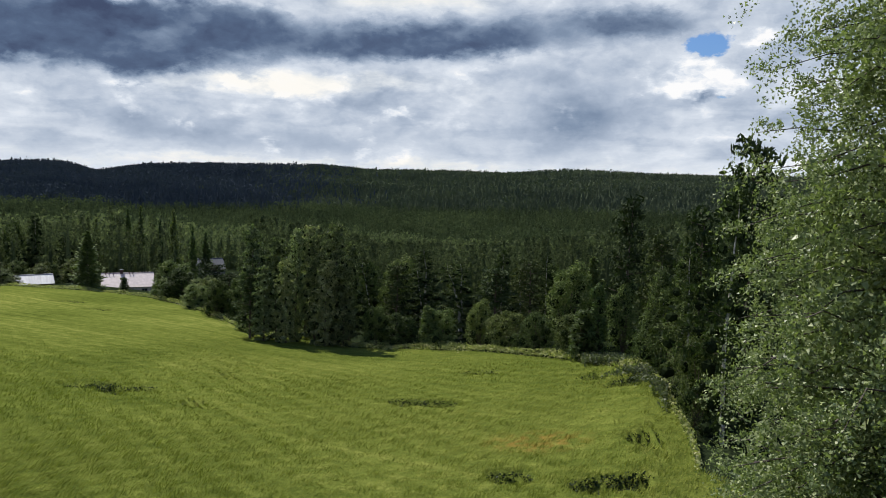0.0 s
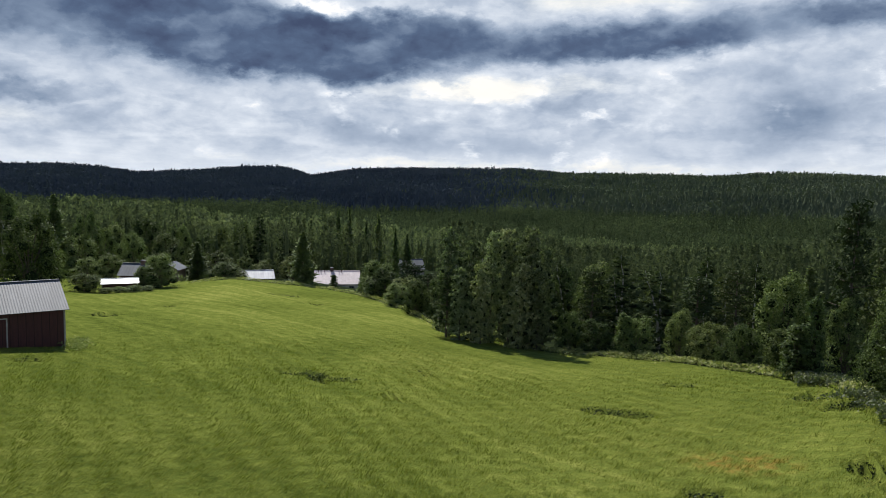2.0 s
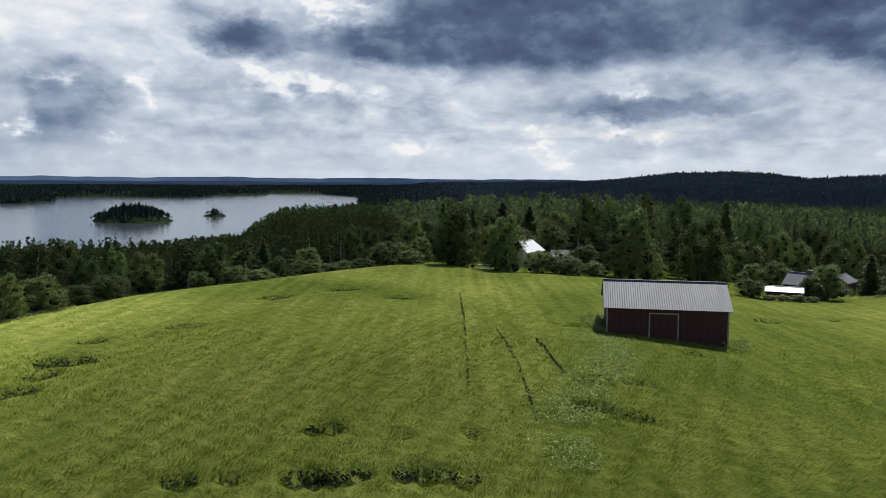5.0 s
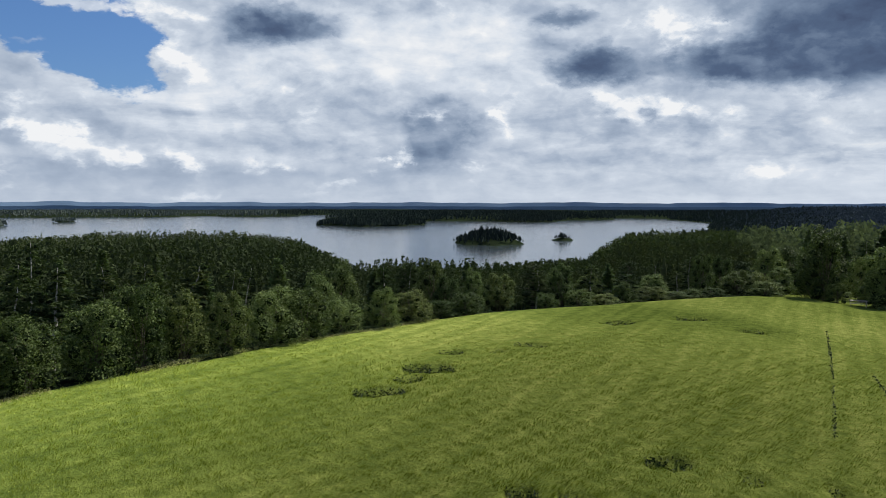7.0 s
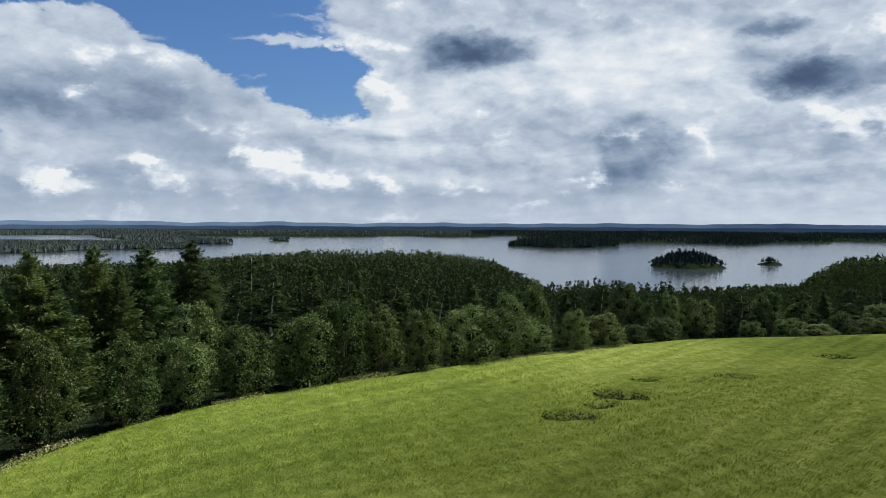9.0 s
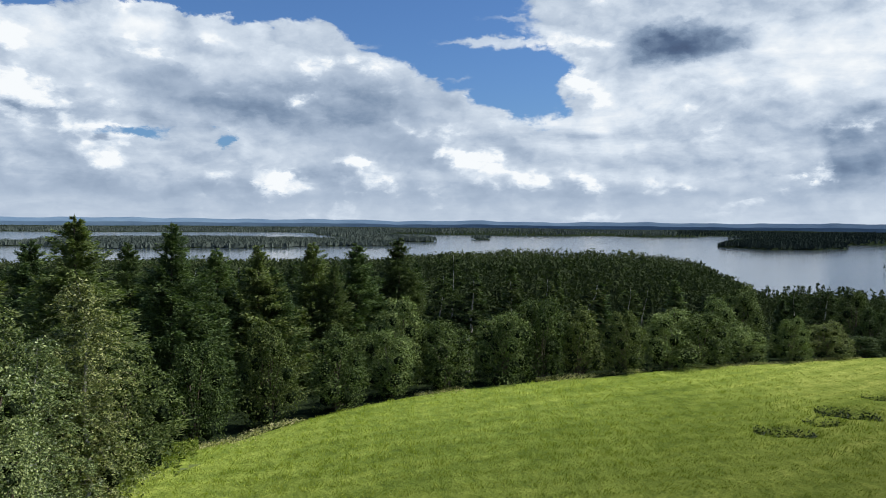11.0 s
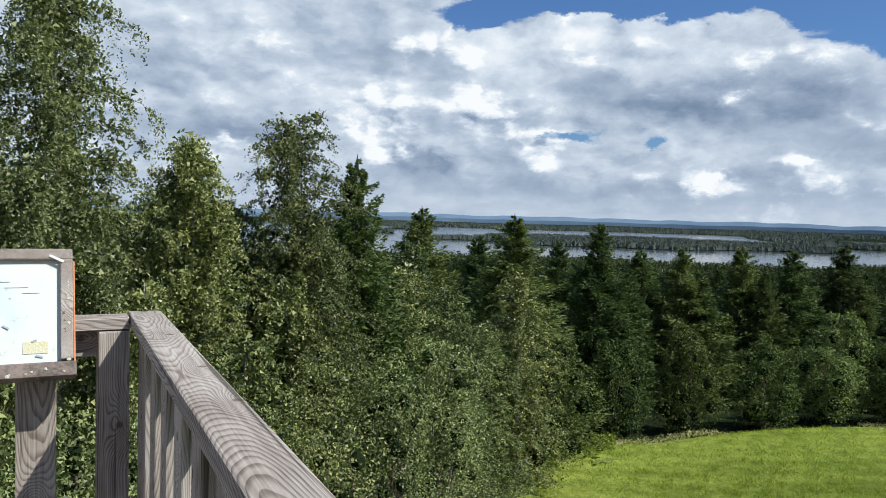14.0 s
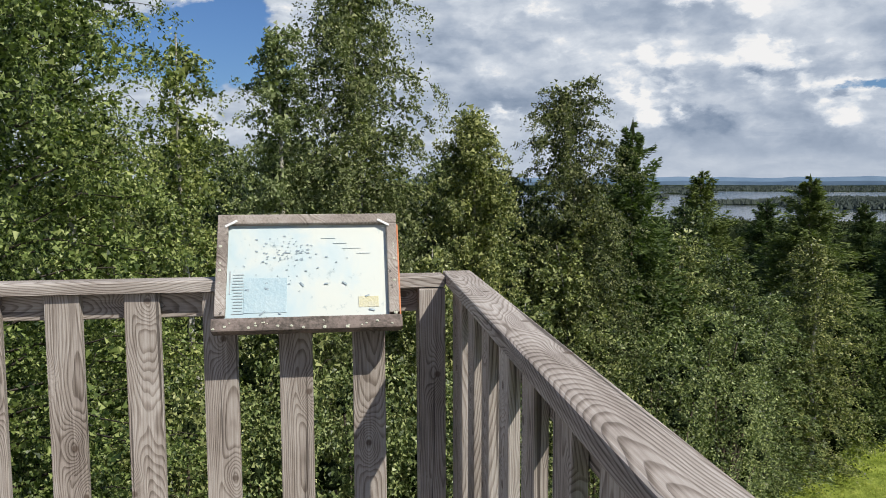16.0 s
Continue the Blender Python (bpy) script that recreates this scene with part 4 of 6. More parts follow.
def spruce_meshes(h, r, seed, whorls=46, ring=8, tufts=24, fine=1.12, low=0.03):
    """A spruce: straight trunk, crowded sagging branches with upturned tips, each a fan of hanging needle sprays."""
    rg = np.random.default_rng(seed)
    lines = [(np.array([[0, 0, -0.3], [0, 0, h * 0.5], [0, 0, h * 0.99]]), np.array([0.016, 0.009, 0.001]) * h)]
    tri = []
    for i in range(whorls):
        f0 = low + (0.97 - low) * (i / (whorls - 1)) ** 0.95
        for j in range(ring if f0 < 0.8 else max(5, ring - 3)):
            f = min(0.985, f0 + rg.uniform(-1.4, 1.4) * 0.95 / whorls)
            az = rg.uniform(0, 6.283)
            length = r * ((1 - f) ** 0.80 + 0.02) * rg.uniform(0.40, 1.0) * (1.18 if rg.uniform() < 0.3 else 1.0)
            d = np.array([math.cos(az), math.sin(az), 0.0])
            side = np.array([-d[1], d[0], 0.0])
            up = 0.35 * max(0.0, f - 0.75) / 0.25
            s = rg.uniform(0.15, 1.0, tufts) ** 0.7
            q = rg.uniform(-1, 1, tufts) * (0.34 - 0.26 * s) * (1 + 0.12 * h / (length * 8 + 0.5))
            c = d * (s * length)[:, None] + side * (q * length)[:, None]
            c[:, 2] = h * f + length * ((up - 0.34) * s + 0.32 * s ** 2.2 - 0.45 * np.abs(q)) - rg.uniform(-0.02 * h, 0.075 * h, tufts) * (1 - f) ** 0.5 * (1 - 0.45 * s)
            way = d * 0.8 + side * (np.sign(q) * 0.6)[:, None] + rg.normal(0, 0.25, (tufts, 3))
            way[:, 2] += -0.5 + 0.7 * s
            way /= np.linalg.norm(way, axis=1, keepdims=True)
            flank = np.cross(way, rg.normal(0, 1, (tufts, 3)) * 0.6 + np.array([0, 0, 1.0]))
            flank /= np.linalg.norm(flank, axis=1, keepdims=True) + 1e-9
            size = (fine * (0.055 * length + 0.0085 * h) * rg.uniform(0.7, 1.4, tufts))[:, None]
            tri.append(np.stack([c - flank * size * 0.42, c + flank * size * 0.42, c + way * size * 1.9], 1))
    top = np.array([0, 0, h])
    for k in range(7):
        az = k * 0.9
        tri.append(np.array([[top, top + np.array([math.cos(az) * 0.006 * h, math.sin(az) * 0.006 * h, -0.040 * h]), top - np.array([0, 0, 0.055 * h])]]))
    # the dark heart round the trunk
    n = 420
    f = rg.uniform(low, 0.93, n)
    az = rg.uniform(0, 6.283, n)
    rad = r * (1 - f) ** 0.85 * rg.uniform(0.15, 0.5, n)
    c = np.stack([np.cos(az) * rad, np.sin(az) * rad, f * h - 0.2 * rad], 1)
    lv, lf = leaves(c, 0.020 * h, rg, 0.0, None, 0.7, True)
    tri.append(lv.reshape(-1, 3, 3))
    tv, tf, tw = tubes(lines)
    v = np.concatenate(tri).reshape(-1, 3)
    return mesh_of("trunk", tv, tf, [M_BARK], None, True), mesh_of("crown", v, np.arange(len(v)).reshape(-1, 3), [M_SPRUCE])


def pine_meshes(h, r, seed, count=2200):
    """A pine: bare reddish stem, flat irregular tufts of needles."""
    rg = np.random.default_rng(seed)
    t = np.linspace(0, 1, 6)
    trunk = np.stack([rg.normal(0, 0.008 * h, 6) * t, rg.normal(0, 0.008 * h, 6) * t, t * h * 0.97 - 0.3 * (t == 0)], 1)
    lines = [(trunk, 0.016 * h * (1 - 0.85 * t))]
    cs, n = [], 26
    for i in range(n):
        f = 0.22 + 0.77 * (i + rg.uniform()) / n
        az = i * 2.4 + rg.uniform(-0.4, 0.4)
        length = r * (1.05 - f * 0.72) * rg.uniform(0.5, 1.1)
        p0 = np.array([0, 0, f * h])
        p1 = p0 + np.array([math.cos(az) * length, math.sin(az) * length, 0.22 * length])
        lines.append((np.array([p0, (p0 + p1) / 2 - [0, 0, 0.04 * length], p1]), np.array([0.006, 0.004, 0.001]) * h))
        m = count // n
        for q, sz in ((p1, 0.33), (p0 * 0.4 + p1 * 0.6, 0.28)):
            d = rg.normal(size=(m // 2, 3))
            d /= np.linalg.norm(d, axis=1, keepdims=True)
            cs.append(q + d * np.array([1, 1, 0.5]) * r * sz * rg.uniform(0.5, 1.05, (m // 2, 1)))
    c = np.concatenate(cs)
    tv, tf, tw = tubes(lines)
    lv, lf = leaves(c, 0.07 * r + 0.03, rg, 0.5, None, 0.4)
    return mesh_of("trunk", tv, tf, [M_BARK], None, True), mesh_of("crown", lv, lf, [M_PINE])


MODELS = {}                            # model name: its first tree and that tree's own height and radius


def model(key):
    """The two meshes of a model, its height and its radius."""
    kind, k = key
    if kind == "birch":
        h, r = 10.0, 2.1
        ms = birch_meshes(h, r, 46, 6400, 0.10, 100 + k, 0.06, 0.2, tri=True, heart=0.40, loose=0.034, mat=M_FAR_BIRCH_LEAF)
    elif kind == "young":
        h, r = 12.0, 2.4
        ms = birch_meshes(h, r, 90, 30000, 0.042, 180 + k, 0.02, 0.24, tri=True, shape=0.62, inner=5000)
    elif kind == "leafy":
        h, r = 9.0, 2.1
        ms = bush_meshes(h, r, 40, 22000, 0.042, 190 + k, M_BIRCH_LEAF, heart=0.28)
    elif kind == "slim":
        h, r = 10.0, 1.6
        ms = birch_meshes(h, r, 40, 4800, 0.10, 140 + k, 0.05, 0.15, tri=True, heart=0.42, mat=M_FAR_BIRCH_LEAF)
    elif kind == "willow":
        h, r = 10.0, 2.0
        ms = birch_meshes(h, r, 60, 20000, 0.072, 160 + k, 0.02, 0.02, tri=True, heart=0.24, loose=0.03, inner=3000, mat=M_WILLOW_LEAF, bark=M_BARK, shape=0.4)
    elif kind == "bush":
        h, r = 6.0, 2.6
        ms = bush_meshes(h, r, 15, 12000, 0.075, 200 + k, M_BUSH_LEAF, heart=0.44)
    elif kind == "round":
        h, r = 8.0, 2.7
        ms = bush_meshes(h, r, 17, 12000, 0.088, 220 + k, M_BUSH_LEAF, heart=0.44)
    elif kind == "spruce":
        h, r = 12.0, 2.6
        ms = spruce_meshes(h, r, 300 + k)
    elif kind == "broad_spruce":
        h, r = 12.0, 4.4
        ms = spruce_meshes(h, r, 320 + k, 60, 9, 96, 0.46)
    elif kind == "juniper":
        h, r = 5.0, 1.0
        ms = bush_meshes(h, r, 16, 3400, 0.08, 340 + k, M_SPRUCE, shape=0.55)
    else:
        h, r = 11.0, 2.6
        ms = pine_meshes(h, r, 360 + k)
    return ms, h, r


WORDS = {
    "birch": ("birch_tree", "leafy birch with a pale trunk and hanging twigs", "tree"),
    "young": ("birch_tree", "young birch with a thin pale trunk, dense small leaves", "tree"),
    "leafy": ("bush", "leafy sapling thicket below the tower", "bush"),
    "slim": ("birch_tree", "slender young birch with dense green leaves", "tree"),
    "willow": ("aspen_tree", "grey-green aspen in a clump on the field", "tree"),
    "bush": ("bush", "rounded broadleaf bush at the edge of the field", "bush"),
    "round": ("broadleaf_tree", "full-leaved broadleaf tree with lobed dark green crown", "tree"),
    "spruce": ("spruce_tree", "dark green spruce with sagging branches", "tree"),
    "broad_spruce": ("spruce_tree", "broad bushy spruce, green to the ground", "tree"),
    "juniper": ("juniper", "dense dark columnar juniper at the field's edge", "bush"),
    "pine": ("pine_tree", "tall pine with sparse dark tufted crown", "tree"),
}
plant_rng = random.Random(5)


def plant(kind, a, r, top=None, h=None, radius=None, k=None, group="", sink=0.0):
    """Sets a tree at a turn and a distance, as high as top (degrees above eye level) or h metres."""
    p = spot(a, r)
    if h is None:
        h = EYE + r * math.tan(radians(top)) - p.z
    if h < 0.8:
        return None
    key = (kind, plant_rng.randrange(4) if k is None else k)
    name, label, category = WORDS[kind]
    if key not in MODELS:
        ms, mh, mr = model(key)
        first = new(name)
        first.empty_display_size = 0.5
        part("trunk", ms[0], first)
        part("crown", ms[1], first)
        tagged(first, label, category)
        MODELS[key] = [first, mh, mr, False]
    first, mh, mr, used = MODELS[key]
    s = h / mh
    w = radius / mr if radius else s * plant_rng.uniform(0.9, 1.15)
    m = pose(p.x, p.y, p.z - 0.05 - sink, 0, 0, plant_rng.uniform(0, 360)) @ Matrix.Diagonal((w, w, s, 1))
    if used:
        f = first.scale
        ob = copy_thing(first, m @ Matrix.Diagonal((1 / f.x, 1 / f.y, 1 / f.z, 1)))
    else:
        ob = first
        ob.matrix_basis = m
        MODELS[key][3] = True
    if group:
        ob["group"] = group
    return ob


def hedge(kinds, a0, a1, out, tops, width, spread=0.6, group="trees along the field's edge"):
    """A row of trees along the rim, their tops following a line of (turn, degrees)."""
    ta, te = (np.array(c, float) for c in zip(*tops))
    a = a0
    while a < a1:
        r = float(rim_r(a)) + out + plant_rng.uniform(-1, 1) * spread
        e = float(np.interp(a, ta, te)) + plant_rng.uniform(-0.9, 0.35)
        kind = plant_rng.choice(kinds)
        plant(kind, a, r, top=e, radius=width * plant_rng.uniform(0.75, 1.25) * (1.2 if kind == "broad_spruce" else 1.0), group=group)
        a += math.degrees(width * plant_rng.uniform(1.1, 2.0) / r)


# the edge along the lake side
hedge(["bush", "bush", "round"], 60.5, 82, 2.6, [(60, -5.2), (64, -5.6), (68, -5.6), (74, -6.3), (79, -7.2), (82, -7.2)], 2.0)
hedge(["bush", "round", "bush"], 82, 145, 1.9, [(82, -6.6), (88, -6.0), (93, -6.2), (97, -6.4), (102, -5.9), (107, -5.6), (110, -6.6), (113, -7.0), (122, -7.6), (127, -7.3), (131, -8.6), (135, -6.9), (138, -8.6), (145, -8.0)], 2.3)
hedge(["round", "slim", "birch", "round"], 61, 93, 9, [(60, -4.2), (65, -3.4), (68, -4.6), (73, -4.5), (79, -4.7), (83, -4.4), (88, -3.9), (93, -4.6)], 2.3)
hedge(["round", "slim", "slim", "birch"], 93, 117, 8, [(93, -5.0), (98, -4.9), (101, -4.6), (106.5, -4.0), (110, -4.2), (114, -4.3), (117, -5.5)], 2.3)
hedge(["round", "pine", "slim", "spruce"], 62, 96, 18, [(60, -3.4), (65, -3.3), (70, -3.6), (73, -4.2), (79, -4.6), (83, -4.3), (86, -3.7), (90, -4.3), (92, -4.6), (96, -3.8)], 2.4)
hedge(["spruce", "spruce", "slim"], 96, 116, 17, [(96, -4.0), (101, -3.6), (106, -3.4), (111, -2.8), (116, -1.9)], 2.2)
hedge(["broad_spruce"], 115.5, 131, 14, [(115, -2.7), (119.5, -2.9), (123, -3.1), (127, -3.2), (131, -3.0)], 3.3)
hedge(["broad_spruce", "slim", "broad_spruce"], 117, 150, 24, [(117, -3.2), (130, -3.4), (136, -3.2), (142, -3.0), (150, -2.0)], 3.2)
# tall spruces over it
for _a, _r, _e in ((116.4, 67, -1.1), (119.6, 64, -1.5), (122.8, 62, -1.45), (126.8, 58, -1.7), (132.8, 54, -0.1), (141.6, 48, -1.2), (135.6, 60, -1.5), (129.7, 60, -1.9)):
    plant("broad_spruce", _a, _r, top=_e, radius=5.8, group="tall spruces over the hedge")
# birches and bushes close to the tower
for _kind, _a, _r, _e, _w in (
        ("young", 147.4, 27, -1.3, 1.8), ("young", 149.6, 24, -4.6, 1.7), ("young", 143.6, 28, -5.0, 1.8), ("leafy", 145.6, 24, -7.0, 1.9), ("leafy", 150.6, 20, -7.6, 1.8), ("young", 138.3, 33, -3.9, 2.0),
        ("young", 141.2, 30, -7.6, 1.8), ("leafy", 148.3, 19.5, -10.0, 1.6), ("leafy", 144.2, 23, -11.5, 1.6), ("leafy", 153.5, 16, -11.5, 1.6), ("young", 155.4, 19, -4.4, 1.7),
        ("young", 159.5, 20, -2.2, 1.7), ("young", 163.0, 21, 0.4, 1.7), ("young", 167.8, 20, 0.2, 1.7), ("young", 173.8, 19, 3.5, 1.6), ("young", 181, 21, 4.0, 1.8), ("young", 158.2, 15, -8.5, 1.5),
        ("leafy", 163, 13.5, -10.5, 1.6), ("leafy", 170, 13, -9.5, 1.7), ("leafy", 178, 13, -10, 1.6), ("young", 166, 15.5, -4.5, 1.5), ("young", 175.5, 15, -2.0, 1.5), ("leafy", 186, 12.5, -9, 1.7),
        ("young", 184, 23, 5.0, 2.0), ("young", 191, 24, 8.0, 2.2), ("young", 197, 22, 8.0, 2.2), ("leafy", 193.5, 11.5, -12, 1.5), ("young", 170.5, 26, 2.0, 2.0), ("young", 177.5, 27, 3.0, 2.0),
        ("young", 157, 27, -0.5, 2.0), ("young", 152.5, 27, 0.0, 1.8), ("broad_spruce", 160.5, 32, 0.5, 2.6), ("broad_spruce", 187, 17, -2.5, 1.9), ("broad_spruce", 198, 14, -4.0, 2.0)):
    plant(_kind, _a, _r, top=_e, radius=_w * (1.35 if _kind == "young" else 1.2), group="young trees round the tower")
for _i in range(16):
    plant("young", 148 + 2.7 * _i + plant_rng.uniform(-0.8, 0.8), 21 + plant_rng.uniform(-2, 6), top=(-3.5, -0.5, 1.0, 2.2, 1.5, 3.0, 2.4, 4.0)[_i // 2] + plant_rng.uniform(-1.4, 1.0), radius=2.4, group="young trees round the tower")
plant("broad_spruce", 150.9, 23.5, top=4.6, radius=4.2, k=0, group="young trees round the tower")
plant("broad_spruce", 146.0, 36, top=0.8, radius=5.6, k=1, group="tall spruces over the hedge")
plant("broad_spruce", 139.0, 42, top=0.4, radius=6.4, k=0, group="tall spruces over the hedge")


def near_birch(a, r, top, radius, seed, count, leaf, limbs=64, low=0.06, droop=0.3, lean=0.0, shape=0.7, loose=0.02, twigs=13, mat=None, label="tall birch with a pale trunk and small glossy leaves"):
    p = spot(a, r)
    h = EYE + r * math.tan(radians(top)) - p.z
    tree = new("birch_tree")
    tree.location = p - Vector((0, 0, 0.05))
    ms = birch_meshes(h, radius, limbs, count, leaf, seed, low, droop, lean, shape=shape, tri=True, inner=count // 4, loose=loose, twigs=twigs, mat=mat)
    part("trunk", ms[0], tree)
    part("crown", ms[1], tree)
    return tagged(tree, label, "tree", "birches close to the tower")


near_birch(-36.6, 10.5, 42, 2.6, 11, 520000, 0.0245, 560, 0.02, 0.2, shape=0.36, loose=0.022, twigs=14, mat=M_GREY_LEAF, label="tall dense birch beside the tower, glossy leaves")
near_birch(195.5, 11.5, 26, 3.2, 12, 110000, 0.030, 170, 0.02, 0.2, shape=0.42, mat=M_LIGHT_LEAF)
near_birch(188.2, 13.0, 20, 2.6, 13, 90000, 0.031, 150, 0.02, 0.2, shape=0.45, mat=M_LIGHT_LEAF)
near_birch(182.6, 14.5, 11.2, 1.9, 14, 36000, 0.033, 100, 0.03, 0.3, shape=0.6, mat=M_LIGHT_LEAF)
near_birch(177.6, 16.5, 11.6, 2.1, 15, 70000, 0.033, 110, 0.02, 0.15, shape=0.75, mat=M_GREY_LEAF, label="slender pointed birch in front of the sky")
near_birch(170.6, 17.0, 18.0, 2.9, 16, 130000, 0.033, 150, 0.02, 0.42, shape=0.5, mat=M_GREY_LEAF, label="tall birch with long weeping branches")
near_birch(165.0, 17.5, 6.2, 2.6, 17, 80000, 0.034, 110, 0.02, 0.2, shape=0.65)
near_birch(161.4, 19.0, 3.4, 2.2, 18, 52000, 0.035, 80, 0.02, 0.15, shape=0.7)
near_birch(154.2, 20.0, 7.8, 2.5, 19, 90000, 0.032, 120, 0.02, 0.2, shape=0.5, mat=M_GREY_LEAF, label="birch with a bare pale upper trunk")

# the clump of aspens on the field's lower edge
for _a, _r, _e, _w in ((9.7, 82, -3.5, 1.7), (8.0, 80, -4.4, 1.6), (6.6, 79, -3.6, 1.7), (5.2, 77.5, -4.1, 1.6), (3.7, 77, -3.1, 1.9), (5.9, 83, -3.4, 1.8), (2.6, 79, -4.6, 1.5), (8.9, 78.5, -6.4, 1.5), (4.4, 75.5, -6.0, 1.6), (3.0, 76, -6.4, 1.4), (7.3, 77, -6.0, 1.4)):
    plant("willow", _a, _r, top=_e, radius=_w, group="clump of aspens")
plant("pine", 9.9, 80.5, top=-7.0, radius=1.9)
# the lower edge of the field
hedge(["bush", "round"], -14.5, 1.6, 3.0, [(-14, -9.6), (-11, -9.7), (-8, -8.5), (-5.7, -8.8), (-3, -9.2), (1.6, -8.6)], 2.2)
hedge(["round", "slim", "pine"], -21, 1.5, 10, [(-21, -6.0), (-12, -5.6), (-8, -6.2), (-4, -6.2), (1.5, -6.0)], 2.4)
hedge(["round", "slim", "slim", "spruce"], -24, 10, 20, [(-24, -3.5), (-12, -5.2), (-8, -5.4), (0, -5.4), (10, -4.2)], 2.5)
for _kind, _a, _r, _e, _w in (
        ("juniper", -3.4, 74, -9.0, 1.3), ("juniper", -15.2, 60.5, -8.8, 1.7), ("juniper", -16.2, 60, -6.6, 1.3), ("juniper", -14.9, 61, -10.2, 1.2), ("pine", -18.3, 66, -1.0, 2.6), ("pine", -23.4, 50, -1.6, 2.2), ("pine", -26.6, 47, 3.2, 2.6), ("young", -20.9, 54, -5.6, 1.5), ("young", -22.4, 50, -4.6, 1.5),
        ("pine", -20.6, 58, -3.6, 2.2), ("round", -21.3, 54, -6.0, 2.2), ("birch", -22.9, 46, -4.0, 2.0), ("bush", -20.2, 56, -9.4, 1.6), ("birch", -25.4, 40, 0.5, 2.2), ("bush", -23.6, 42, -10.0, 1.6),
        ("pine", -1.0, 80, -6.3, 2.2), ("birch", -9.0, 84, -4.9, 2.0), ("slim", -12.3, 80, -5.2, 1.8),
        # before and between the houses
        ("round", 15.2, 123, -5.8, 3.6), ("round", 14.6, 120, -6.4, 3.2), ("juniper", 18.5, 136, -7.0, 1.3), ("spruce", 16.2, 140, -6.2, 1.6), ("spruce", 20.8, 142, -3.8, 3.3), ("bush", 10.9, 101, -7.9, 2.4), ("pine", 12.4, 116, -6.3, 3.4), ("pine", 11.4, 112, -7.0, 3.0),
        ("bush", 26.4, 143, -6.1, 3.2), ("bush", 25.6, 146, -6.6, 2.4), ("spruce", 28.3, 152, -4.6, 3.0), ("round", 30.9, 122, -5.4, 3.3), ("round", 31.9, 121, -6.3, 1.9), ("round", 34.1, 133, -5.3, 3.0), ("round", 35.6, 136, -5.6, 2.6),
        ("bush", 35.6, 114, -6.7, 2.5), ("bush", 36.5, 150, -5.6, 2.8), ("bush", 35.2, 111, -7.8, 1.2), ("bush", 34.4, 112, -7.75, 1.2), ("bush", 33.5, 113, -7.7, 1.3), ("bush", 32.6, 114, -7.65, 1.3), ("bush", 31.7, 115, -7.7, 1.2), ("bush", 36.2, 108, -7.9, 1.1),
        ("round", 39.1, 112, -2.2, 3.9), ("round", 38.5, 115, -3.4, 3.2), ("spruce", 37.5, 152, -1.3, 3.6), ("round", 43.9, 113, -1.8, 3.8), ("pine", 45.0, 116, -2.4, 3.6), ("round", 44.6, 111, -4.2, 3.0), ("round", 42.4, 116, -5.0, 2.4), ("round", 47.4, 116, -4.6, 3.0), ("bush", 49.4, 110, -5.1, 2.6),
        ("bush", 50.8, 109, -5.2, 2.4), ("bush", 48.3, 108, -5.6, 2.4), ("bush", 46.6, 109, -5.9, 2.2), ("round", 53.2, 110, -2.3, 3.3), ("round", 53.0, 112, -3.6, 2.4), ("round", 53.8, 111, -4.2, 2.4), ("round", 56.8, 113, -1.2, 3.6), ("round", 57.5, 115, -2.4, 3.0),
        ("bush", 56.1, 109.5, -5.1, 1.7), ("round", 54.7, 128, -3.1, 2.4), ("round", 59.6, 118, -4.2, 2.4), ("round", 51.3, 165, -3.3, 3.0), ("round", 48.8, 160, -2.8, 3.2)):
    plant(_kind, _a, _r, top=_e, radius=_w)
# taller trees behind the yards
hedge(["round", "round", "birch"], 40.5, 62, 36, [(40, -2.4), (42, -2.0), (45, -1.8), (48.6, -2.6), (50, -3.0), (53, -2.6), (57, -2.4), (62, -3.0)], 3.4, 4, "wood behind the yards")
hedge(["birch", "round", "round", "spruce"], 40.5, 60, 55, [(40, -1.0), (42, -0.7), (45, -0.5), (48.6, -1.3), (53, -1.6), (57, -1.6), (60, -2.0)], 4.0, 6, "wood behind the yards")
hedge(["round", "birch", "round"], 21.5, 37, 46, [(22, -5.4), (25.5, -5.0), (28, -4.2), (30, -4.0), (33, -3.8), (35, -3.6), (37, -3.2)], 3.4, 4, "wood behind the yards")
hedge(["birch", "round", "round"], 22, 37, 68, [(22, -3.2), (25.5, -2.9), (28, -3.0), (30, -2.1), (33, -2.4), (35, -2.2), (37, -2.0)], 3.8, 6, "wood behind the yards")
hedge(["bush", "round"], 9.8, 15.0, 2.5, [(9.8, -8.6), (11, -8.2), (13, -7.4), (15, -6.6)], 2.2, 0.8)
hedge(["pine", "round"], 10.5, 15.0, 12, [(10.5, -6.6), (12.5, -7.0), (15, -7.0)], 2.6, 2)
hedge(["spruce"], 13.0, 22, 92, [(13, -3.1), (15.6, -2.6), (18.5, -2.2), (21, -2.5)], 2.6, 5, "row of dark spruces behind the houses")

# ------------------------------------------------------------------ the lookout deck
M_DECK_WOOD, _g, _b, _o = material("weathered_wood")
_p = place(_g)
_o2 = _g.t.nodes.new("ShaderNodeObjectInfo").outputs["Random"]
_p = _g.vec("ADD", _p, _g.vec("SCALE", _g.join(_o2, _o2, _o2)))
_p.node.inputs[1].links[0].from_node.inputs["Scale"].default_value = 37.0
_at = place(_g)
_ps = _g.t.nodes.new("ShaderNodeSeparateXYZ")
_g.put(_ps.inputs[0], _at)
_long = _g.math("ADD", _ps.outputs[2], _g.math("MULTIPLY", _o2, 37.0))
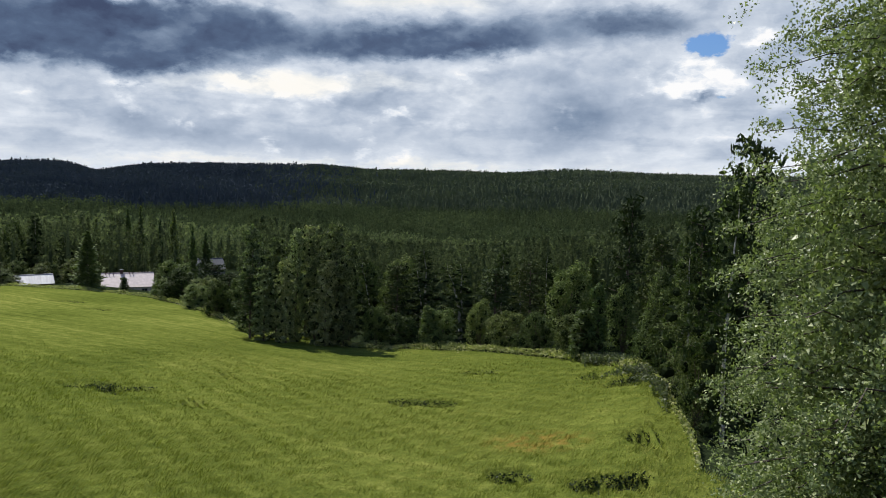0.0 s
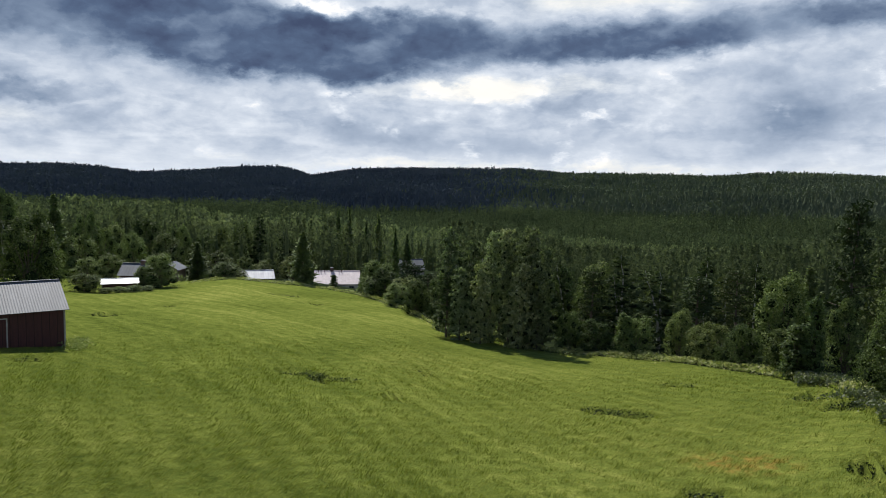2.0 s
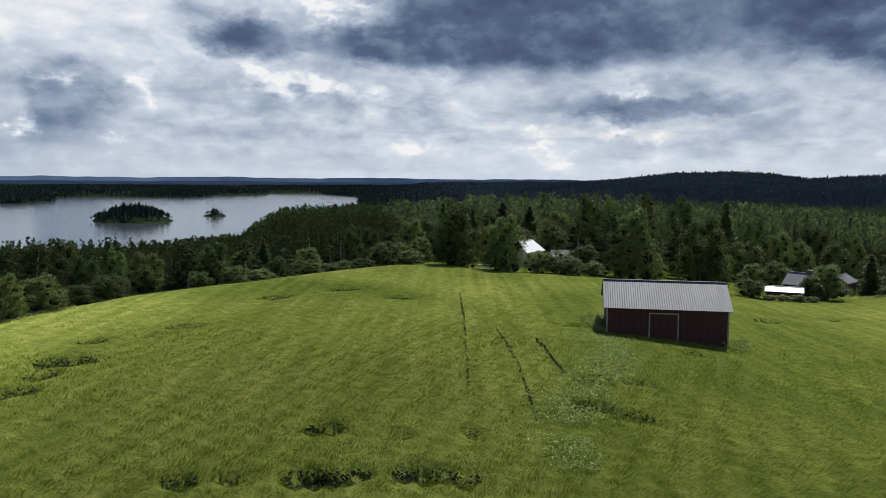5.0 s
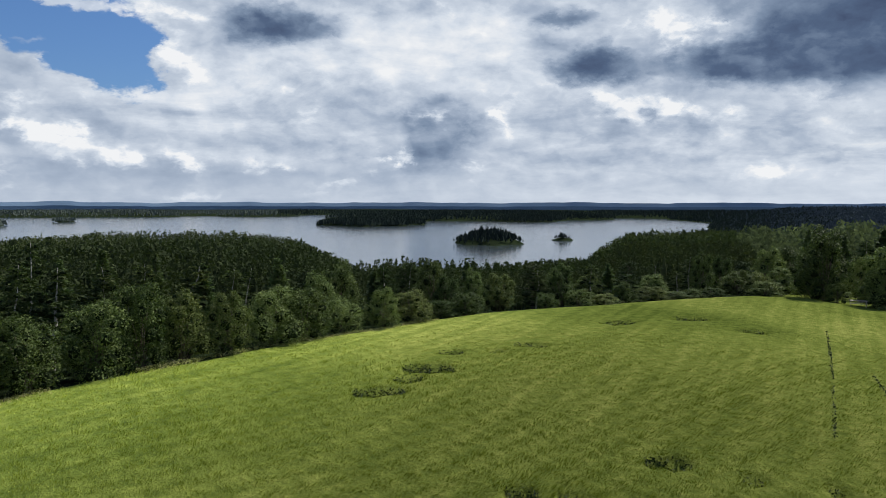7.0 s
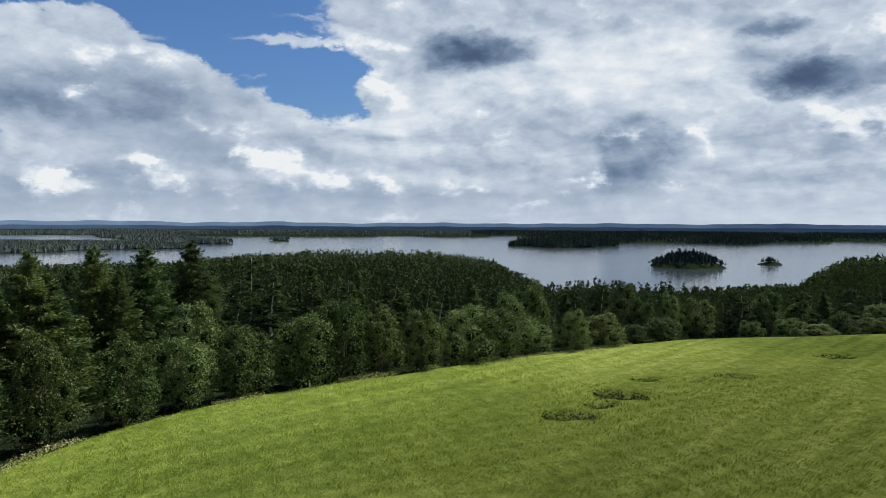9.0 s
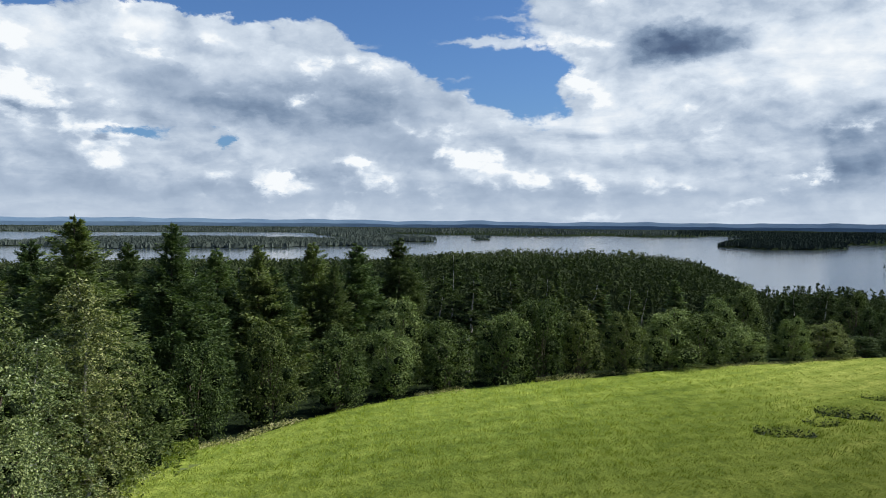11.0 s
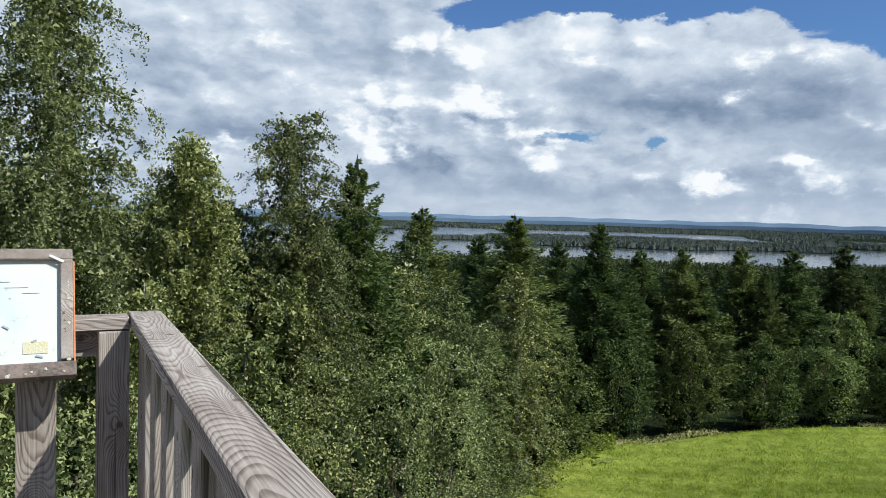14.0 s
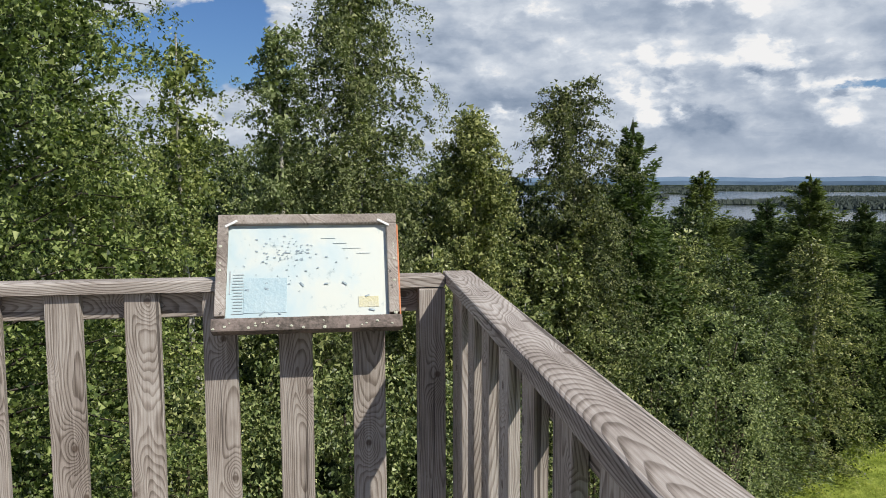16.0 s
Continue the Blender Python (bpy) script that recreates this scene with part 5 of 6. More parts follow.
_u = _g.math("ADD", _ps.outputs[0], _ps.outputs[1])
# flat-sawn grain: arches where the cut runs out of the rings
_heartline = _g.math("MULTIPLY_ADD", _g.noise(_g.join(_o2, 3.0, _g.math("MULTIPLY", _long, 0.5)), 1.0, 1.0).outputs[0], 0.10, -0.05)
_deep = _g.math("MULTIPLY_ADD", _g.noise(_g.join(5.0, _o2, _long), 1.1, 2.0, 0.4).outputs[0], 0.22, -0.045)
_side = _g.math("SUBTRACT", _u, _heartline)
# knots: the grain bends round them
_cells = _g.t.nodes.new("ShaderNodeTexVoronoi")
_cells.inputs["Scale"].default_value = 1.0
_q = _g.join(_g.math("MULTIPLY_ADD", _o2, 19.0, _g.math("MULTIPLY", _u, 7.0)), 0.0, _g.math("MULTIPLY", _long, 2.6))
_g.put(_cells.inputs["Vector"], _q)
_away = _g.vec("MULTIPLY", _g.vec("SUBTRACT", _q, _cells.outputs["Position"]), (0.143, 0.0, 0.385))
_rho = _g.vec("LENGTH", _away)
_flow = _g.vec("LENGTH", _g.vec("MULTIPLY", _away, (1.0, 0.0, 0.42)))
_bend = _g.math("POWER", 0.3679, _g.math("POWER", _g.math("MULTIPLY", _flow, 40.0), 2.0))
_core = _g.math("SUBTRACT", 1.0, _g.step(_rho, 0.005, 0.011))
_reach = _g.math("SQRT", _g.math("MULTIPLY_ADD", _side, _side, _g.math("MULTIPLY", _deep, _deep)))
_waver = _g.noise(_g.vec("MULTIPLY", _p, (9.0, 9.0, 1.6)), 1.0, 3, 0.5).outputs[0]
_ring = _g.math("MULTIPLY_ADD", _waver, 0.034, _g.math("MULTIPLY_ADD", _bend, 0.030, _reach))
_saw = _g.math("FRACT", _g.math("MULTIPLY", _ring, 290.0))
_late = _g.math("MULTIPLY", _g.step(_saw, 0.35, 0.86), _g.math("SUBTRACT", 1.0, _g.step(_saw, 0.90, 1.0)))
_fibre = _g.noise(_g.vec("MULTIPLY", _p, (210.0, 210.0, 4.0)), 1.0, 4, 0.7).outputs[0]
_stain = _g.noise(_g.vec("MULTIPLY", _p, (2.0, 2.0, 0.8)), 3.0, 5, 0.65).outputs[0]
_check = _g.step(_g.noise(_g.vec("MULTIPLY", _p, (70.0, 70.0, 1.1)), 1.0, 2, 0.4).outputs[0], 0.66, 0.71)
_t = _g.math("MULTIPLY_ADD", _late, -0.17, _g.math("MULTIPLY_ADD", _fibre, 0.55, _g.math("MULTIPLY_ADD", _stain, 0.62, 0.08)))
_grain = (_g.ramp(_t, [(0.30, (0.060, 0.047, 0.037)), (0.46, (0.185, 0.153, 0.127)), (0.62, (0.345, 0.300, 0.260)), (0.84, (0.56, 0.515, 0.465))]))
_grain = _g.mix(_g.math("MULTIPLY", _check, 0.75), _grain, (0.055, 0.045, 0.038, 1.0))
_g.put(_b.inputs["Base Color"], _g.mix(_g.math("MULTIPLY", _core, 0.75), _grain, (0.085, 0.058, 0.042, 1.0)))
_b.inputs["Roughness"].default_value = 0.85
_b.inputs["Specular IOR Level"].default_value = 0.2
bump(_g, _b, _g.math("MULTIPLY_ADD", _late, 0.5, _g.math("MULTIPLY_ADD", _check, -1.2, _fibre)), 0.5, 0.002)

# x along the back rail, y along the side rail, z=0 its top; drawn at 1 : 1.41
DECK = pose(-0.664, -2.652, EYE - 0.362, 0, 0, -7.7) @ Matrix.Scale(1.41, 4)


def plank(sx, sy, sz, wear=0.006, seed=0):
    """A sawn board, its long side along z, edges worn round, slightly uneven."""
    bm = bmesh.new()
    bmesh.ops.create_cube(bm, size=1.0, matrix=Matrix.Diagonal((sx, sy, sz, 1)))
    bmesh.ops.bevel(bm, geom=bm.edges[:], offset=min(wear, sx * 0.3, sy * 0.3), segments=2, affect="EDGES", profile=0.6)
    rg = random.Random(seed)
    for v in bm.verts:
        v.co += Vector((rg.uniform(-1, 1), rg.uniform(-1, 1), 0)) * 0.0006
    me = bpy.data.meshes.new("plank")
    bm.to_mesh(me)
    bm.free()
    me.materials.append(M_DECK_WOOD)
    for poly in me.polygons:
        poly.use_smooth = False
    return me


def board_part(name, parent, me, m, label=""):
    ob = part(name, me, parent, label)
    ob.matrix_basis = m
    return ob


LIE_X = Matrix.Rotation(radians(90), 4, "Y")
LIE_Y = Matrix.Rotation(radians(-90), 4, "X")
BAL = plank(0.084, 0.022, 0.71, 0.003, 1)
BAL_POST = plank(0.070, 0.070, 0.86, 0.004, 2)


def build_rails():
    back = new("railing")
    back.matrix_basis = DECK
    tagged(back, "weathered grey wooden railing along the deck's back", "railing", "railings of the deck")
    board_part("handrail", back, plank(0.030, 0.072, 3.30, 0.004, 3), Matrix.Translation((1.652, -0.040, -0.016)) @ LIE_X)
    board_part("rail_board", back, plank(0.066, 0.022, 3.30, 0.003, 4), Matrix.Translation((1.70, -0.054, -0.066)) @ LIE_X)
    board_part("rail_board", back, plank(0.066, 0.022, 3.30, 0.003, 5), Matrix.Translation((1.70, -0.054, -0.67)) @ LIE_X)
    board_part("post", back, BAL_POST, Matrix.Translation((0.036, -0.036, -0.464)))
    for i in range(16):
        board_part("baluster", back, BAL, Matrix.Translation((0.199 + 0.187 * i, -0.031, -0.388)) @ Matrix.Rotation(math.pi * (i % 2), 4, "Z"))
    side = new("railing")
    side.matrix_basis = DECK @ Matrix.Rotation(radians(-1.1), 4, "Z")
    tagged(side, "weathered grey wooden railing with a broad handrail", "railing", "railings of the deck")
    board_part("handrail", side, plank(0.076, 0.030, 2.40, 0.004, 6), Matrix.Translation((-0.038, 1.123, -0.012)) @ LIE_Y)
    board_part("rail_board", side, plank(0.022, 0.066, 2.30, 0.003, 7), Matrix.Translation((-0.054, 1.16, -0.062)) @ LIE_Y)
    board_part("rail_board", side, plank(0.022, 0.066, 2.30, 0.003, 8), Matrix.Translation((-0.054, 1.16, -0.67)) @ LIE_Y)
    board_part("post", side, BAL_POST, Matrix.Translation((-0.036, 2.30, -0.460)))
    # the first two stand close together, added to keep sun off the corner post
    for i in range(13):
        board_part("baluster", side, BAL, Matrix.Translation((-0.031, 0.02 + 0.087 * i if i < 2 else 0.107 + 0.187 * (i - 1), -0.384)) @ Matrix.Rotation(math.pi / 2 + math.pi * (i % 2), 4, "Z"))
    return back


build_rails()


def build_deck():
    deck = new("lookout_deck")
    deck.matrix_basis = DECK
    tagged(deck, "weathered plank deck of a wooden lookout tower", "deck", kind="structure")
    for i in range(28):
        board_part("plank", deck, plank(0.020, 0.082, 3.3, 0.003, 20) if i == 0 else deck.children[0].data, Matrix.Translation((1.60, 0.03 + 0.086 * i, -0.832)) @ LIE_X)
    beam = plank(0.06, 0.14, 3.3, 0.005, 21)
    for y in (0.0, 1.2, 2.36):
        board_part("beam", deck, beam, Matrix.Translation((1.60, y, -0.915)) @ Matrix.Rotation(radians(90), 4, "Y") @ Matrix.Rotation(radians(90), 4, "Z"))
    leg = plank(0.13, 0.13, 7.3, 0.008, 22)
    for x in (0.1, 3.1):
        for y in (0.0, 2.36):
            board_part("post", deck, leg, Matrix.Translation((x, y, -0.99 - 3.6)))


build_deck()

# the map board on the back rail
M_MAP, _g, _b, _o = material("faded_map_print")
_p = place(_g)
_land = _g.noise(_p, 5.5, 5, 0.6, 0.5).outputs[0]
_sx = _g.t.nodes.new("ShaderNodeSeparateXYZ")
_g.put(_sx.inputs[0], _p)
_side = _g.math("MULTIPLY_ADD", _sx.outputs[0], 0.9, _g.math("MULTIPLY_ADD", _sx.outputs[1], 0.35, _land))
_c = _g.ramp(_side, [(0.30, (0.46, 0.58, 0.60)), (0.44, (0.54, 0.62, 0.61)), (0.56, (0.62, 0.65, 0.59)), (0.75, (0.65, 0.66, 0.58))])
_dirt = _g.noise(_p, 26.0, 5, 0.7).outputs[0]
_c = _g.mix(_g.step(_dirt, 0.58, 0.75), _c, (0.30, 0.38, 0.38, 1))
_g.put(_b.inputs["Base Color"], _c)
_b.inputs["Roughness"].default_value = 0.35
M_ISLET = plain("map_islets", (0.22, 0.29, 0.33), (0.42, 0.49, 0.51), 30, 0.5)
M_INK = plain("map_ink", (0.30, 0.33, 0.33), (0.46, 0.50, 0.50), 30, 0.5)
M_PALE_SEA = plain("map_pale_sea", (0.38, 0.51, 0.55), (0.46, 0.57, 0.59), 12, 0.4)
M_SAND = plain("map_sand", (0.56, 0.52, 0.30), (0.58, 0.56, 0.42), 20, 0.4)
M_LICHEN = plain("lichen", (0.42, 0.43, 0.33), (0.66, 0.65, 0.52), 60, 0.95, 0, 0.8, 0.003)
M_BOARD_WOOD = plain("mossy_frame_wood", (0.075, 0.062, 0.050), (0.24, 0.19, 0.165), 14, 0.85, 0, 0.5, 0.004, (1, 1, 1))
M_ORANGE = plain("orange_edge", (0.45, 0.13, 0.05), (0.60, 0.24, 0.10), 20, 0.6)
M_CLIP = plain("white_clip", (0.70, 0.69, 0.66), (0.80, 0.79, 0.76), 30, 0.45)


def slab(name, parent, sx, sy, sz, at, mat, wear=0.002, label="", turn=0.0):
    bm = bmesh.new()
    bmesh.ops.create_cube(bm, size=1.0, matrix=Matrix.Diagonal((sx, sy, sz, 1)))
    bmesh.ops.bevel(bm, geom=bm.edges[:], offset=min(wear, sx * 0.3, sy * 0.3, sz * 0.3), segments=2, affect="EDGES", profile=0.6)
    me = bpy.data.meshes.new(name)
    bm.to_mesh(me)
    bm.free()
    me.materials.append(mat)
    ob = part(name, me, parent, label)
    ob.matrix_basis = Matrix.Translation(at) @ Matrix.Rotation(turn, 4, "Z")
    return ob


def build_map_board():
    b = new("map_board")
    # x to the reader's left, y up the slope, z out of the print
    tilt = math.atan2(0.135, 0.28)
    b.matrix_basis = DECK @ Matrix.Translation((0.350, -0.012, 0.014)) @ Matrix.Rotation(radians(180), 4, "Z") @ Matrix.Rotation(radians(90) - tilt, 4, "X")
    tagged(b, "faded map under glass in a weathered, lichen-spotted frame", "map board")
    w, h = 0.452, 0.306
    slab("back_panel", b, w - 0.01, h - 0.01, 0.012, (0, 0, -0.012), M_BOARD_WOOD)
    slab("map_print", b, 0.405, 0.262, 0.004, (0, 0.006, 0.0), M_MAP, 0.001, "pale blue and cream faded map")
    slab("frame_side", b, 0.026, h - 0.064, 0.034, (-w / 2 + 0.013, 0.006, 0.0), M_DECK_WOOD, 0.003)
    slab("frame_side", b, 0.026, h - 0.064, 0.034, (w / 2 - 0.013, 0.006, 0.0), M_DECK_WOOD, 0.003)
    slab("frame_top", b, w, 0.026, 0.034, (0, h / 2 - 0.013, 0.0), M_DECK_WOOD, 0.003)
    slab("frame_bottom", b, w + 0.012, 0.034, 0.042, (0, -h / 2 + 0.015, 0.002), M_BOARD_WOOD, 0.005, "dark mossy lower frame rail")
    slab("edge_strip", b, 0.004, h * 0.82, 0.020, (w / 2 + 0.0025, 0.0, -0.004), M_ORANGE, 0.001, "orange painted edge")
    for s in (-1, 1):
        slab("clip", b, 0.034, 0.006, 0.004, (s * (w / 2 - 0.034), h / 2 - 0.026, 0.018), M_CLIP, 0.001, turn=s * -0.5)
    rg = random.Random(9)
    sea = slab("map_sea", b, 0.105, 0.090, 0.001, (-0.105, -0.060, 0.0030), M_PALE_SEA, 0.0002)
    slab("map_field", b, 0.050, 0.028, 0.001, (0.150, -0.082, 0.0030), M_SAND, 0.0002)
    for i in range(90):
        s = rg.uniform(0.002, 0.008)
        slab("map_islet", b, s, s * 0.45, 0.001, (rg.gauss(-0.060, 0.045), min(0.12, rg.gauss(0.040, 0.035)), 0.0034), M_ISLET, 0.0002, turn=rg.uniform(-0.5, 0.5))
    for i in range(9):
        slab("map_islet", b, rg.uniform(0.005, 0.016), 0.004, 0.001, (rg.uniform(-0.17, 0.17), rg.uniform(-0.11, -0.03), 0.0046), M_ISLET, 0.0002, turn=rg.uniform(-0.9, 0.9))
    for i in range(4):
        slab("map_line", b, rg.uniform(0.03, 0.06), 0.0009, 0.001, (0.05 + 0.03 * i, 0.09 - 0.014 * i, 0.0030), M_ISLET, 0.0002)
    for i in range(14):
        slab("text_line", b, rg.uniform(0.018, 0.030), 0.0018, 0.001, (-0.172, -0.005 - 0.0078 * i, 0.0030), M_INK, 0.0002)
    slab("text_column", b, 0.003, 0.060, 0.001, (-0.192, -0.025, 0.0030), M_INK, 0.0002)
    for i in range(30):
        s = rg.uniform(0.004, 0.012)
        edge = i % 3
        at = (rg.uniform(-w / 2, w / 2), -h / 2 + rg.uniform(0.002, 0.020), 0.024) if edge else (rg.choice((-1, 1)) * (w / 2 - 0.010), rg.uniform(-h / 2, h / 2), 0.018)
        bm = bmesh.new()
        bmesh.ops.create_icosphere(bm, subdivisions=1, radius=s / 2, matrix=Matrix.Diagonal((1, rg.uniform(0.6, 1), 0.35, 1)))
        for v in bm.verts:
            v.co *= rg.uniform(0.8, 1.2)
        me = bpy.data.meshes.new("lichen")
        bm.to_mesh(me)
        bm.free()
        me.materials.append(M_LICHEN)
        part("lichen", me, b).location = at


build_map_board()

# ------------------------------------------------------------------ barn and houses
def clad(name, a, b, boards=7.0, rough=0.8):
    """Painted upright boards, with dark joints and weathering."""
    m, gr, bsdf, _ = material(name)
    p = place(gr)
    wv = gr.t.nodes.new("ShaderNodeTexWave")
    wv.wave_type, wv.bands_direction, wv.wave_profile = "BANDS", "DIAGONAL", "SAW"
    gr.put(wv.inputs["Vector"], gr.vec("MULTIPLY", p, (1, 1, 0)))
    wv.inputs["Scale"].default_value = boards / 6.0
    joint = gr.step(wv.outputs["Fac"], 0.0, 0.12)
    t = gr.noise(gr.vec("MULTIPLY", p, (3, 3, 0.5)), 2.0, 5, 0.7).outputs[0]
    gr.put(bsdf.inputs["Base Color"], gr.mix(joint, (a[0] * 0.35, a[1] * 0.35, a[2] * 0.35, 1), gr.ramp(t, [(0.3, a), (0.7, b)])))
    bsdf.inputs["Roughness"].default_value = rough
    bump(gr, bsdf, joint, 0.6, 0.02)
    return m


def sheet_metal(name, a, b, rough=0.38, metal=0.75):
    """Old roofing sheets: dull metal, each sheet a little different."""
    m, gr, bsdf, _ = material(name)
    p = place(gr)
    t = gr.noise(gr.vec("MULTIPLY", p, (1.1, 0.25, 0.25)), 1.2, 4, 0.6).outputs[0]
    f = gr.noise(p, 9.0, 4, 0.7).outputs[0]
    gr.put(bsdf.inputs["Base Color"], gr.ramp(gr.math("MULTIPLY_ADD", f, 0.3, t), [(0.45, a), (0.85, b)]))
    bsdf.inputs["Roughness"].default_value, bsdf.inputs["Metallic"].default_value = rough, metal
    return m


M_RED = clad("red_ochre_boards", (0.036, 0.011, 0.010), (0.064, 0.019, 0.016))
M_TRIM = plain("grey_white_trim", (0.22, 0.215, 0.20), (0.34, 0.33, 0.31), 4, 0.8)
M_TIN = sheet_metal("galvanised_roof", (0.056, 0.063, 0.075), (0.092, 0.101, 0.116), 0.6, 0.1)
M_WHITE_ROOF = sheet_metal("pale_metal_roof", (0.26, 0.27, 0.29), (0.37, 0.38, 0.40), 0.5, 0.2)
M_PINK_ROOF = plain("faded_pink_roof", (0.42, 0.34, 0.33), (0.55, 0.46, 0.45), 1.5, 0.55)
M_PALE_WALL = clad("pale_boards", (0.55, 0.50, 0.40), (0.68, 0.63, 0.52))
M_BROWN_WALL = clad("brown_boards", (0.10, 0.065, 0.045), (0.16, 0.11, 0.08))
M_BRICK_CHIMNEY = plain("chimney_brick", (0.10, 0.06, 0.05), (0.18, 0.11, 0.09), 6, 0.9)
M_GLASS, _g, _b, _o = material("window_glass")
_b.inputs["Base Color"].default_value = (0.02, 0.025, 0.03, 1)
_b.inputs["Roughness"].default_value = 0.06


def box_mesh(name, lo, hi, mat, wear=0.0):
    bm = bmesh.new()
    c = [(l + h) / 2 for l, h in zip(lo, hi)]
    d = [h - l for l, h in zip(lo, hi)]
    bmesh.ops.create_cube(bm, size=1.0, matrix=Matrix.Translation(c) @ Matrix.Diagonal((*d, 1)))
    if wear:
        bmesh.ops.bevel(bm, geom=bm.edges[:], offset=wear, segments=1, affect="EDGES")
    me = bpy.data.meshes.new(name)
    bm.to_mesh(me)
    bm.free()
    me.materials.append(mat)
    return me


def gable_mesh(name, x, d0, d1, low, eave, ridge, thick, mat):
    """An end wall in the plane x, with its peak under the ridge."""
    prof = [(d0, low), (d1, low), (d1, eave), ((d0 + d1) / 2, ridge), (d0, eave)]
    v = [(x, y, z) for y, z in prof] + [(x + thick, y, z) for y, z in prof]
    f = [[4, 3, 2, 1, 0], [5, 6, 7, 8, 9]] + [[i, (i + 1) % 5, (i + 1) % 5 + 5, i + 5] for i in range(5)]
    return mesh_of(name, v, f, [mat])


def roof_mesh(name, x0, x1, y_eave, z_eave, y_ridge, z_ridge, ribs, height, mat):
    """One slope of ribbed sheets, with thickness."""
    n = ribs * 4
    co, fa = [], []
    slope = Vector((0, y_ridge - y_eave, z_ridge - z_eave)).normalized()
    nrm = Vector((1, 0, 0)).cross(slope) if y_ridge > y_eave else slope.cross(Vector((1, 0, 0)))
    for i in range(n + 1):
        x = x0 + (x1 - x0) * i / n
        o = nrm * (height * (0, 0.85, 1, 0.85)[i % 4] if ribs else 0)
        for y, z in ((y_eave, z_eave), (y_ridge, z_ridge)):
            co.append((x + o.x, y + o.y, z + o.z))
            co.append((x + o.x - nrm.x * 0.04, y + o.y - nrm.y * 0.04, z + o.z - nrm.z * 0.04))
    for i in range(n):
        a, b = i * 4, i * 4 + 4
        fa += [[a, b, b + 2, a + 2], [a + 1, a + 3, b + 3, b + 1], [a, a + 1, b + 1, b], [a + 2, b + 2, b + 3, a + 3]]
    fa += [[0, 2, 3, 1], [n * 4, n * 4 + 1, n * 4 + 3, n * 4 + 2]]
    return mesh_of(name, co, fa, [mat])


def house(name, label, a, r, face, length, depth, eave, rise, wall_mat, roof_mat, ribs=0, z=None, over=0.35, chimney=None, windows=(), door=None, gable_window=False, category="house", low=-1.5, pipes=()):
    """A gabled building; seen square on from the turn `face`. Local x runs along the front, y into the house."""
    p = spot(a, r)
    if z is not None:
        p.z = z
    h = new(name)
    h.matrix_basis = Matrix.Translation(p) @ Matrix.Rotation(radians(face), 4, "Z")
    tagged(h, label, category)
    x0, x1, d = -length / 2, length / 2, depth
    part("wall", box_mesh("wall", (x0, 0, low), (x1, 0.15, eave), wall_mat), h)
    part("wall", box_mesh("wall", (x0, d - 0.15, low), (x1, d, eave), wall_mat), h)
    part("wall", gable_mesh("wall", x0, 0.152, d - 0.152, low, eave + rise * 0.04, eave + rise - 0.08, 0.15, wall_mat), h)
    part("wall", gable_mesh("wall", x1 - 0.15, 0.152, d - 0.152, low, eave + rise * 0.04, eave + rise - 0.08, 0.15, wall_mat), h)
    drop = rise / (d / 2) * over
    part("roof", roof_mesh("roof", x0 - over, x1 + over, -over, eave - drop + 0.06, d / 2, eave + rise + 0.06, ribs or 12, 0.014 if ribs else 0.006, roof_mat), h)
    part("roof", roof_mesh("roof", x0 - over, x1 + over, d + over, eave - drop + 0.06, d / 2, eave + rise + 0.06, ribs or 12, 0.014 if ribs else 0.006, roof_mat), h)
    part("ridge_cap", box_mesh("ridge_cap", (x0 - over, d / 2 - 0.12, eave + rise + 0.06), (x1 + over, d / 2 + 0.12, eave + rise + 0.12), roof_mat, 0.02), h)
    for x in (x0, x1):
        part("corner_board", box_mesh("corner_board", (x - 0.06, -0.03, low), (x + 0.06, -0.003, eave - 0.02), M_TRIM), h)
    if chimney:
        cx, ch = chimney
        c = part("chimney", box_mesh("chimney", (cx - 0.3, d / 2 - 0.3, eave + rise * 0.7), (cx + 0.3, d / 2 + 0.3, eave + rise + ch), M_BRICK_CHIMNEY, 0.02), h)
        part("chimney_cap", box_mesh("chimney_cap", (cx - 0.38, d / 2 - 0.38, eave + rise + ch), (cx + 0.38, d / 2 + 0.38, eave + rise + ch + 0.08), M_TIN, 0.01), c)
    for wx in windows:
        w = part("window", box_mesh("window", (wx - 0.55, -0.045, eave - 1.75), (wx + 0.55, -0.004, eave - 0.55), M_TRIM, 0.01), h)
        for s in (-1, 1):
            part("pane", box_mesh("pane", (wx + s * 0.26 - 0.21, -0.055, eave - 1.66), (wx + s * 0.26 + 0.21, -0.046, eave - 0.64), M_GLASS), w)
    if door:
        dx, dw, dh = door
        dd = part("door", box_mesh("door", (dx - dw / 2, -0.035, -0.2), (dx + dw / 2, -0.004, dh), wall_mat), h)
        for s in (-1, 1):
            part("door_trim", box_mesh("door_trim", (dx + s * dw / 2 - 0.05, -0.06, -0.2), (dx + s * dw / 2 + 0.05, -0.037, dh - 0.05), M_TRIM), dd)
        part("door_trim", box_mesh("door_trim", (dx - dw / 2 - 0.05, -0.06, dh - 0.046), (dx + dw / 2 + 0.05, -0.037, dh + 0.05), M_TRIM), dd)
    for px, ph in pipes:
        part("roof_pipe", box_mesh("roof_pipe", (px - 0.08, d / 2 - 0.5, eave + rise * 0.8), (px + 0.08, d / 2 - 0.34, eave + rise + ph), M_BRICK_CHIMNEY, 0.02), h)
    return h


